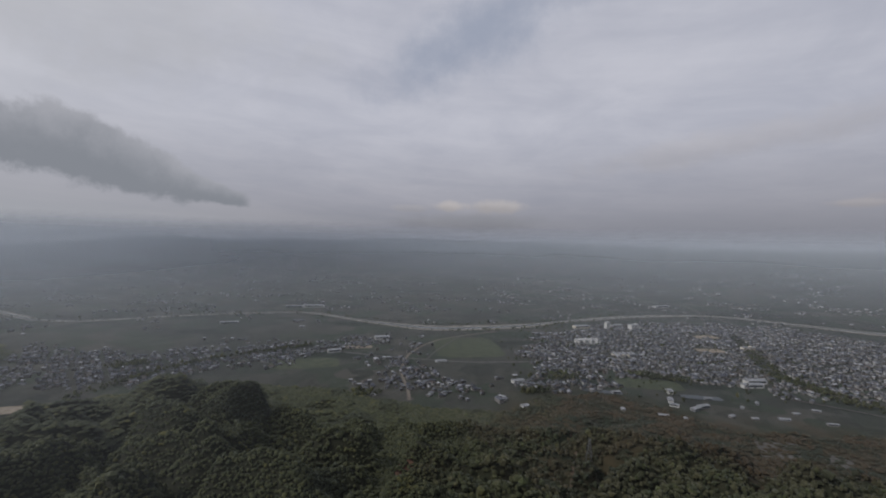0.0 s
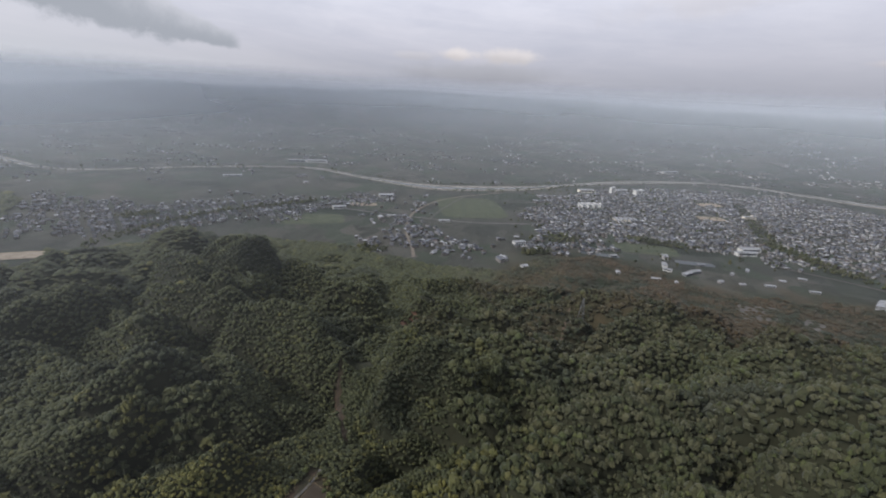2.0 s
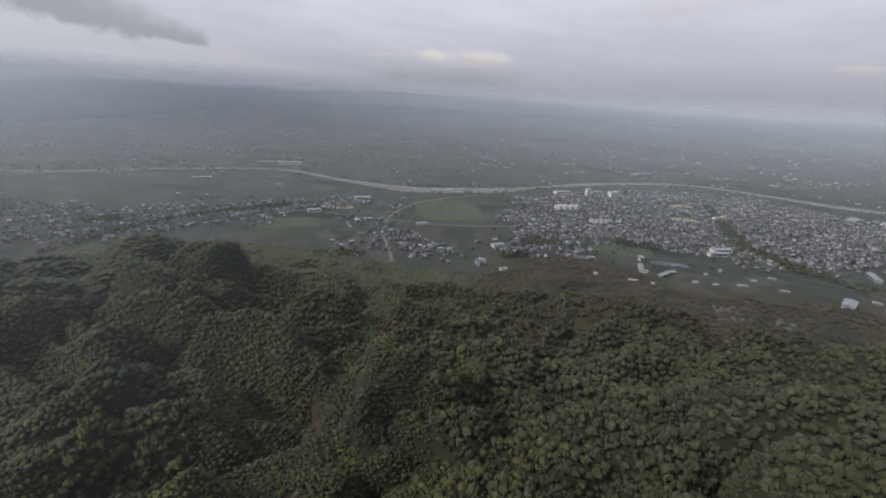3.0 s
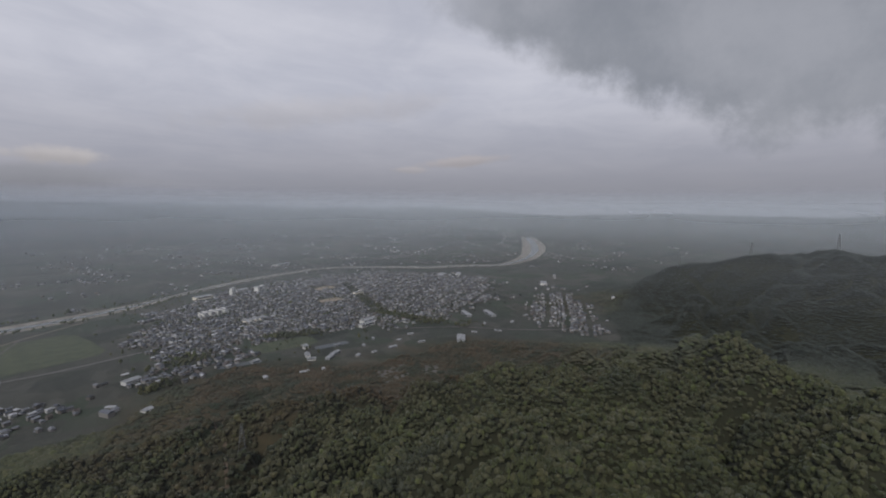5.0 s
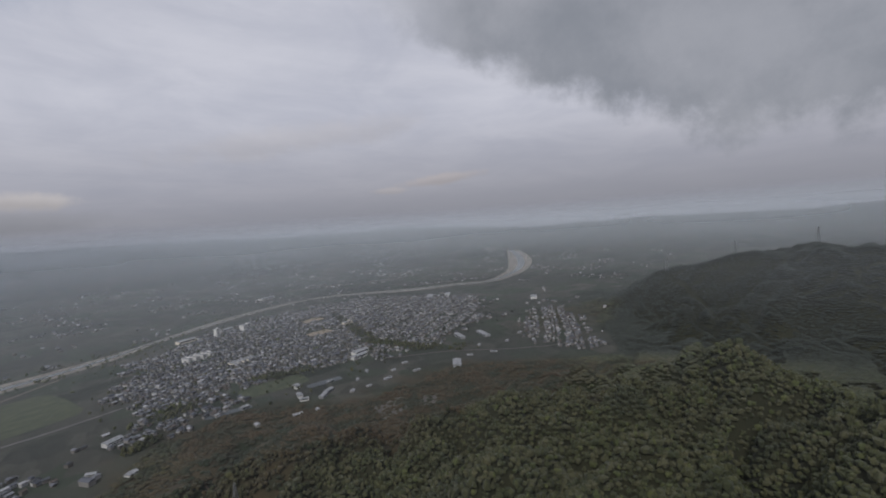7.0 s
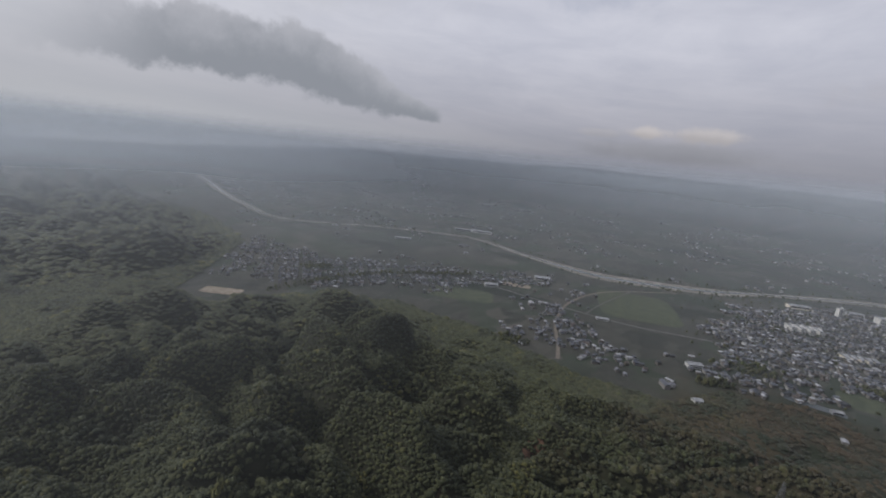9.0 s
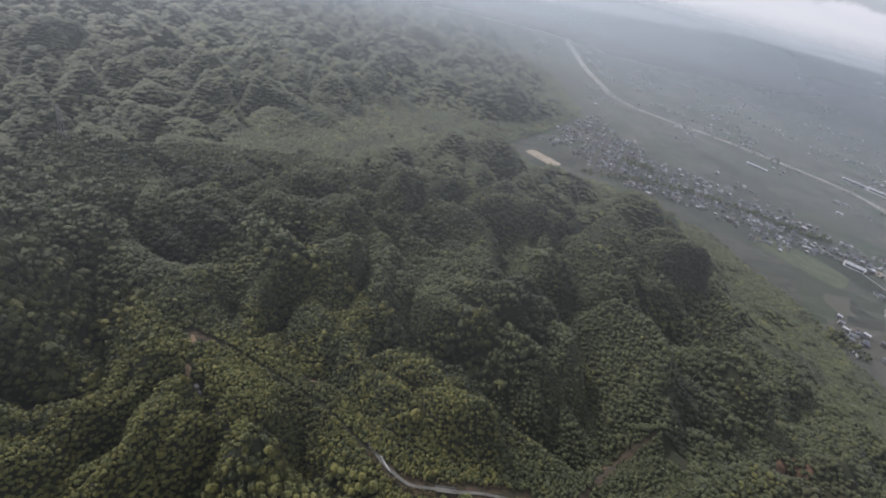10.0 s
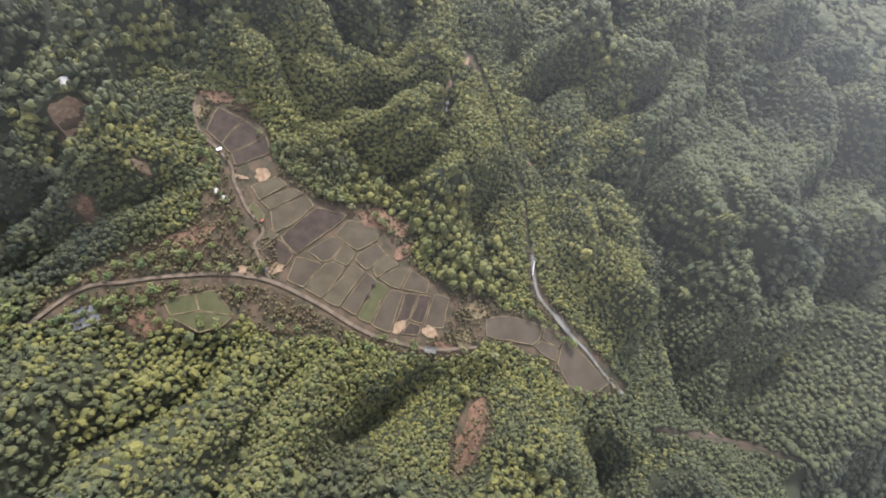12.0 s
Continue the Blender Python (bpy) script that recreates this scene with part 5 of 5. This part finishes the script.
def guard_rail(points):
    """A low white rail on posts beside a lane."""
    rail = tagged(new("guard_rail"), "low white guard rail beside a concrete lane", "guard rail")
    x0, y0 = points[0]
    z0 = float(terrain(x0, y0)) + 0.9
    rail.matrix_basis = pose(x0, y0, z0)
    ends = [(x - x0, y - y0, float(terrain(x, y)) + 0.9 - z0) for x, y in points]
    for a, b in zip(ends, ends[1:]):
        bm = bmesh.new()
        strut(bm, (a[0], a[1], a[2] + 0.7), (b[0], b[1], b[2] + 0.7), 0.32)
        part("beam", bm, WHITE, rail)
    for x, y, z in ends:
        part("post", box(bmesh.new(), x, y, z - 0.6, 0.14, 0.14, 1.35), STEEL, rail)


guard_rail([(-133.5, 163.4), (-129.5, 164.2), (-125.5, 165.2), (-121.8, 166.4)])
bridge(-101.6, 197.7, -23.6, 14, 4.0)
bridge(-46.2, 126.6, 18, 7, 3.6)

for x, y, rx, ry, turn, mat, label in (
        (-106, 64, 8, 20, 12, REDSOIL, "red cut bank above the paddies"), (-95, 84, 9, 4, 150, REDSOIL, "red cut bank above the paddies"),
        (-37, 9, 4, 6, 15, STRAW, "dry straw heaped beside the track"), (-46, 21, 3.5, 6, 40, STRAW, "dry straw heaped beside the track"),
        (-50, 103.5, 3, 5, 70, STRAW, "dry straw between two fields"), (-56, 121.5, 3.5, 5, 0, STRAW, "dry straw between two fields"), (-52.5, 134, 3, 7, 10, REDSOIL, "red earth beside the track"),
        (-127, -72, 6, 12, 15, REDSOIL, "red bare earth at the valley head"), (-130, -52, 4, 9, 0, REDSOIL, "red bare earth at the valley head"), (-111, -73, 5, 4, 40, BUND, "dry grass slope at the valley head"),
        (-94, -18, 5, 4.5, 30, STRAW, "pale straw spread beside a paddy"), (-86, -27.7, 1.6, 4, 20, STRAW, "pale straw heap beside the path"),
        (-64, -111, 13, 13, 0, STRAW, "cleared brown plot in the woods"), (-75, -101, 3, 5, 0, BUND, "pale earth beside a cleared plot"),
        (12, -21, 9, 8, 30, REDSOIL, "red bare earth beside a pond"), (-13, 169, 21, 6.5, 2, REDSOIL, "red bare hollow in the woods"),
        (-40, -30, 14, 6, 145, REDSOIL, "red scrubby bank above the track"), (-59, -69, 2.5, 4, 0, STRAW, "pale bare spot among bamboo"), (-84, -52, 2, 2, 0, REDSOIL, "red bare spot among bamboo"),
        (-25, -82, 6, 4, 20, REDSOIL, "red bare spot among trees"), (-82, 143, 6, 7, 0, BUND, "dry grass between two fields"),
        (-62, 143, 6, 5, 20, BUND, "dry grass beside the track"), (-216, 54, 4, 2.2, 10, STRAW, "small pale clearing in the woods"), (-240, 57, 5, 1.6, 10, STRAW, "pale clearing along a forest lane"),
        (-204, 132, 5, 4, 0, BUND, "brown hollow in the woods"), (-46, 505, 5, 8, 0, REDSOIL, "red slip on a wooded slope"), (-92, 330, 4, 6, 20, REDSOIL, "red slip on a wooded slope"),
        (25, -50, 7, 9, 35, material("dark_pool", (0.06, 0.065, 0.07), 0.12, 0.5), "dark pool below the track")):
    patch("pool" if "pool" in label else "bare_ground", x, y, rx, ry, turn, mat, label, 0.72)


# ---- vehicles and sheds ----
PAINT = material("white_car_paint", (0.75, 0.76, 0.77), 0.3, 0.5)
RED = material("red_machine_paint", (0.35, 0.05, 0.04), 0.4, 0.5)
DARK = material("dark_rubber", (0.02, 0.02, 0.022), 0.7, 0.3)


def kei_truck(x, y, turn, paint, label):
    t = tagged(new("small_truck"), label, "truck", "vehicles by the paddies")
    t.matrix_basis = pose(x, y, float(terrain(x, y)) + 1.0, 0, 0, turn)
    bm = box(bmesh.new(), 0, 1.05, 0.45, 1.45, 1.2, 1.35)
    bmesh.ops.bevel(bm, geom=bm.edges, offset=0.15, segments=2, affect="EDGES")
    part("cab", bm, paint, t)
    part("bed", box(bmesh.new(), 0, -0.65, 0.5, 1.45, 2.0, 0.12), paint, t)
    for s in (-1, 1):
        part("side_board", box(bmesh.new(), s * 0.7, -0.65, 0.62, 0.05, 2.0, 0.3), paint, t)
    part("windscreen", box(bmesh.new(), 0, 1.66, 1.1, 1.2, 0.04, 0.5), GLASS, t)
    for sx in (-0.62, 0.62):
        for y0 in (-1.0, 1.0):
            bm = bmesh.new()
            bmesh.ops.create_cone(bm, cap_ends=True, segments=14, radius1=0.28, radius2=0.28, depth=0.2, matrix=Matrix.Translation((sx, y0, 0.28)) @ Matrix.Rotation(math.pi / 2, 4, "Y"))
            part("wheel", bm, DARK, t)


def tractor(x, y, turn, paint, label):
    t = tagged(new("tractor"), label, "tractor", "vehicles by the paddies")
    t.matrix_basis = pose(x, y, float(terrain(x, y)) + 0.75, 0, 0, turn)
    bm = box(bmesh.new(), 0, 0.8, 0.6, 0.9, 1.7, 0.7)
    bmesh.ops.bevel(bm, geom=bm.edges, offset=0.12, segments=2, affect="EDGES")
    part("bonnet", bm, paint, t)
    part("seat", box(bmesh.new(), 0, -0.6, 0.9, 0.6, 0.6, 0.5), DARK, t)
    part("roll_bar", box(bmesh.new(), 0, -0.95, 0.9, 1.1, 0.08, 1.3), DARK, t)
    for sx, y0, r in ((-0.7, -0.5, 0.6), (0.7, -0.5, 0.6), (-0.6, 1.2, 0.4), (0.6, 1.2, 0.4)):
        bm = bmesh.new()
        bmesh.ops.create_cone(bm, cap_ends=True, segments=16, radius1=r, radius2=r, depth=0.35, matrix=Matrix.Translation((sx, y0, r)) @ Matrix.Rotation(math.pi / 2, 4, "Y"))
        part("wheel", bm, DARK, t)


def shed(x, y, w, d, h, turn, mat, label):
    s = tagged(new("shed"), label, "shed")
    s.matrix_basis = pose(x, y, float(terrain(x, y)) + 0.3, 0, 0, turn)
    (wv, wf), (rv, rf) = house_mesh(w, d, h, 0.3, 0.3)
    part("wall", bm_of(wv, wf), mat, s)
    part("roof", bm_of(rv, rf), DULL, s)
    part("door", box(bmesh.new(), 0, -d / 2 - 0.03, 0.0, 1.2, 0.06, 1.9), DARK, s)


kei_truck(-94.9, -48.6, 40, PAINT, "white small truck parked beside the path")
kei_truck(-42.5, 17.0, 10, material("dark_car_paint", (0.03, 0.035, 0.045), 0.3, 0.5), "dark small truck parked beside the track")
tractor(-67.0, -1.5, 60, RED, "red tractor standing on a field path")
tractor(-65.5, 76.8, 30, DARK, "dark tillage machine in a drained paddy")
tractor(-57.5, 77.2, 30, DARK, "dark tillage machine in a drained paddy")
shed(-70.4, -34, 2.4, 1.7, 1.6, 20, DULL, "small grey tool shed among tarpaulins")
shed(-69, -28, 1.8, 1.5, 1.6, 60, METAL_ROOF, "pale metal shed among tarpaulins")
shed(-71, -134, 6, 4, 2.6, 20, WHITE, "white shed at the cleared plot")
shed(-78, -126, 5, 4, 2.4, 50, METAL_ROOF, "grey metal shed at the cleared plot")
shed(-206.5, 59, 2.2, 1.8, 2.0, 20, DULL, "small grey hut in the woods")
shed(-203.8, 60.5, 2.0, 1.6, 1.9, 20, WHITE, "small white hut in the woods")


# ---- scrub on the valley floor ----
def build_scrub():
    """Low brown and olive bushes on the open floor, clear of the fields and tracks."""
    x, y = np.random.uniform(-140, 75, 60000), np.random.uniform(-110, 265, 60000)
    keep = valley_share(x, y) > 0.5
    for bed in ([(-40, 27), (-62, 12), (-66, -2), (-74, -16), (-92, -36), (-103, -66), (-122, -70), (-124, -30), (-98, -10), (-97, 20), (-101, 40), (-101, 66), (-87, 95), (-86, 110), (-83, 126), (-61, 130), (-46, 118), (-40, 100)],
                [(-79, 148), (-90, 158), (-98, 190), (-97, 204), (-82, 243), (-66, 233), (-66, 214), (-76, 200), (-74, 168), (-69, 154)], [(6, -24), (-20, -3), (-13, 20), (7, 9)]):
        keep &= ~inside(x, y, bed)
    for line in ([(70, -90), (52, -72), (13.5, -59.6), (-14.4, -25.8), (-38.3, 23.2), (-38, 84), (-48, 130), (-61, 152)], [(-130, 163), (-114, 173), (-99, 206), (-85, 253)], [(-124, -84), (-104, -72), (-86, -35), (-68, -12), (-41, 18)]):
        keep &= line_distance(x, y, [(*q, 0, 0) for q in line])[0] > 2.6
    keep &= np.random.uniform(0, 1, len(x)) < 0.5 + 0.7 * gradient(x / 11, y / 11, 51)
    x, y = x[keep], y[keep]
    ob = scatter("valley_scrub", x, y, np.random.uniform(0.4, 1.15, len(x)), 1, "low brown and olive scrub on the valley floor")
    ob.data.materials[0] = SCRUB


SCRUB = material("dry_scrub", lambda n, p: n.mix(n.add("ShaderNodeNewGeometry").outputs["Random Per Island"], n.mix(n.noise(p, 1 / 12, 3.0, 0.6), (0.032, 0.032, 0.015), (0.058, 0.038, 0.024)), (0.080, 0.070, 0.038)), 0.85, 0.15, (3.0, 0.2))
build_scrub()


# ---- single trees round the paddies ----
BARK = material("grey_bark", varied((0.07, 0.055, 0.045), (0.12, 0.10, 0.08), 2.0), 0.9, 0.2)


def leaf_colour(n, p):
    rand = n.add("ShaderNodeObjectInfo").outputs["Random"]
    isle = n.add("ShaderNodeNewGeometry").outputs["Random Per Island"]
    ramp = n.add("ShaderNodeValToRGB")
    ramp.color_ramp.elements.new(0.5)
    for element, (at, c) in zip(ramp.color_ramp.elements, ((0.0, (0.04, 0.06, 0.02)), (0.55, (0.095, 0.11, 0.03)), (1.0, (0.13, 0.12, 0.06)))):
        element.position, element.color = at, (*c, 1)
    n.link(rand, ramp.inputs[0])
    return n.mix(n.math("MULTIPLY", isle, 0.6), ramp.outputs[0], n.mix(0.6, ramp.outputs[0], (0.01, 0.012, 0.006)))


LEAVES = material("tree_leaves", leaf_colour, 0.7, 0.25, (3.0, 0.15), sheen=0.04)


def tree_model(tall, wide, seed):
    """A tree: tapered trunk, limbs, and a crown of many small leaf clumps."""
    rng = random.Random(seed)
    tree = tagged(new("tree"), "small broadleaf tree with dense uneven crown beside paddies", "tree", "trees round the paddies")
    bm = bmesh.new()
    bmesh.ops.create_cone(bm, segments=7, radius1=0.22, radius2=0.08, depth=tall * 0.6, matrix=Matrix.Translation((0, 0, tall * 0.3)))
    part("trunk", bm, BARK, tree)
    bm = bmesh.new()
    for k in range(5):
        a = k * 1.26 + rng.uniform(-0.3, 0.3)
        strut(bm, (0, 0, tall * rng.uniform(0.3, 0.5)), (math.cos(a) * wide * 0.6, math.sin(a) * wide * 0.6, tall * rng.uniform(0.55, 0.8)), 0.1)
    part("limbs", bm, BARK, tree)
    bm = bmesh.new()
    for k in range(34):
        a, r = rng.uniform(0, 6.28), wide * math.sqrt(rng.random()) * 0.9
        z = tall * (0.45 + 0.5 * rng.random() * (1 - (r / wide) ** 2 * 0.6))
        s = rng.uniform(0.28, 0.5) * wide * 0.7
        m = Matrix.Translation((r * math.cos(a), r * math.sin(a), z)) @ Euler((rng.random() * 3, rng.random() * 3, 0)).to_matrix().to_4x4() @ Matrix.Diagonal((s, s * rng.uniform(0.7, 1), s * 0.7, 1))
        bmesh.ops.create_icosphere(bm, subdivisions=1, radius=1.0, matrix=m)
    for v in bm.verts:
        v.co += Vector((rng.uniform(-1, 1), rng.uniform(-1, 1), rng.uniform(-1, 1))) * 0.12
    part("crown", bm, LEAVES, tree)
    return tree


def build_single_trees():
    models = [tree_model(5.5, 1.9, 1), tree_model(4.2, 1.6, 2), tree_model(6.5, 2.2, 3), tree_model(3.0, 1.5, 4)]
    x, y = np.random.uniform(-150, 60, 9000), np.random.uniform(-100, 260, 9000)
    v = valley_share(x, y)
    d1 = line_distance(x, y, PADDY_VALLEY)
    d2 = line_distance(x, y, TRACK_VALLEY)
    edge = np.minimum(d1[0] - d1[2], d2[0] - d2[2])
    scrub = (np.abs(edge - 3.5) < 3.0) & (np.random.uniform(0, 1, len(x)) < 0.35)
    south = (x > -45) & (y < 18) & (edge < 3) & (np.hypot(x + 7, y - 2) > 19) & (line_distance(x, y, [(52, -72, 0, 0), (13.5, -59.6, 0, 0), (-14.4, -25.8, 0, 0), (-38, 23, 0, 0)])[0] > 4) & (np.random.uniform(0, 1, len(x)) < 0.5)
    lane = line_distance(x, y, ROAD_VALLEY)[0] > 4.5
    pick = np.where((scrub | south) & lane)[0][:290]
    z = terrain(x[pick], y[pick])
    for k, i in enumerate(pick):
        m = pose(x[i], y[i], z[k] - 0.2, 0, 0, random.uniform(0, 360))
        if k < len(models):
            models[k].matrix_basis = m
        else:
            t = copy_thing(random.choice(models), m)
            t.scale = (1, 1, 1)
            s = random.uniform(0.75, 1.25)
            t.matrix_basis = m @ Matrix.Diagonal((s, s, s, 1))


build_single_trees()
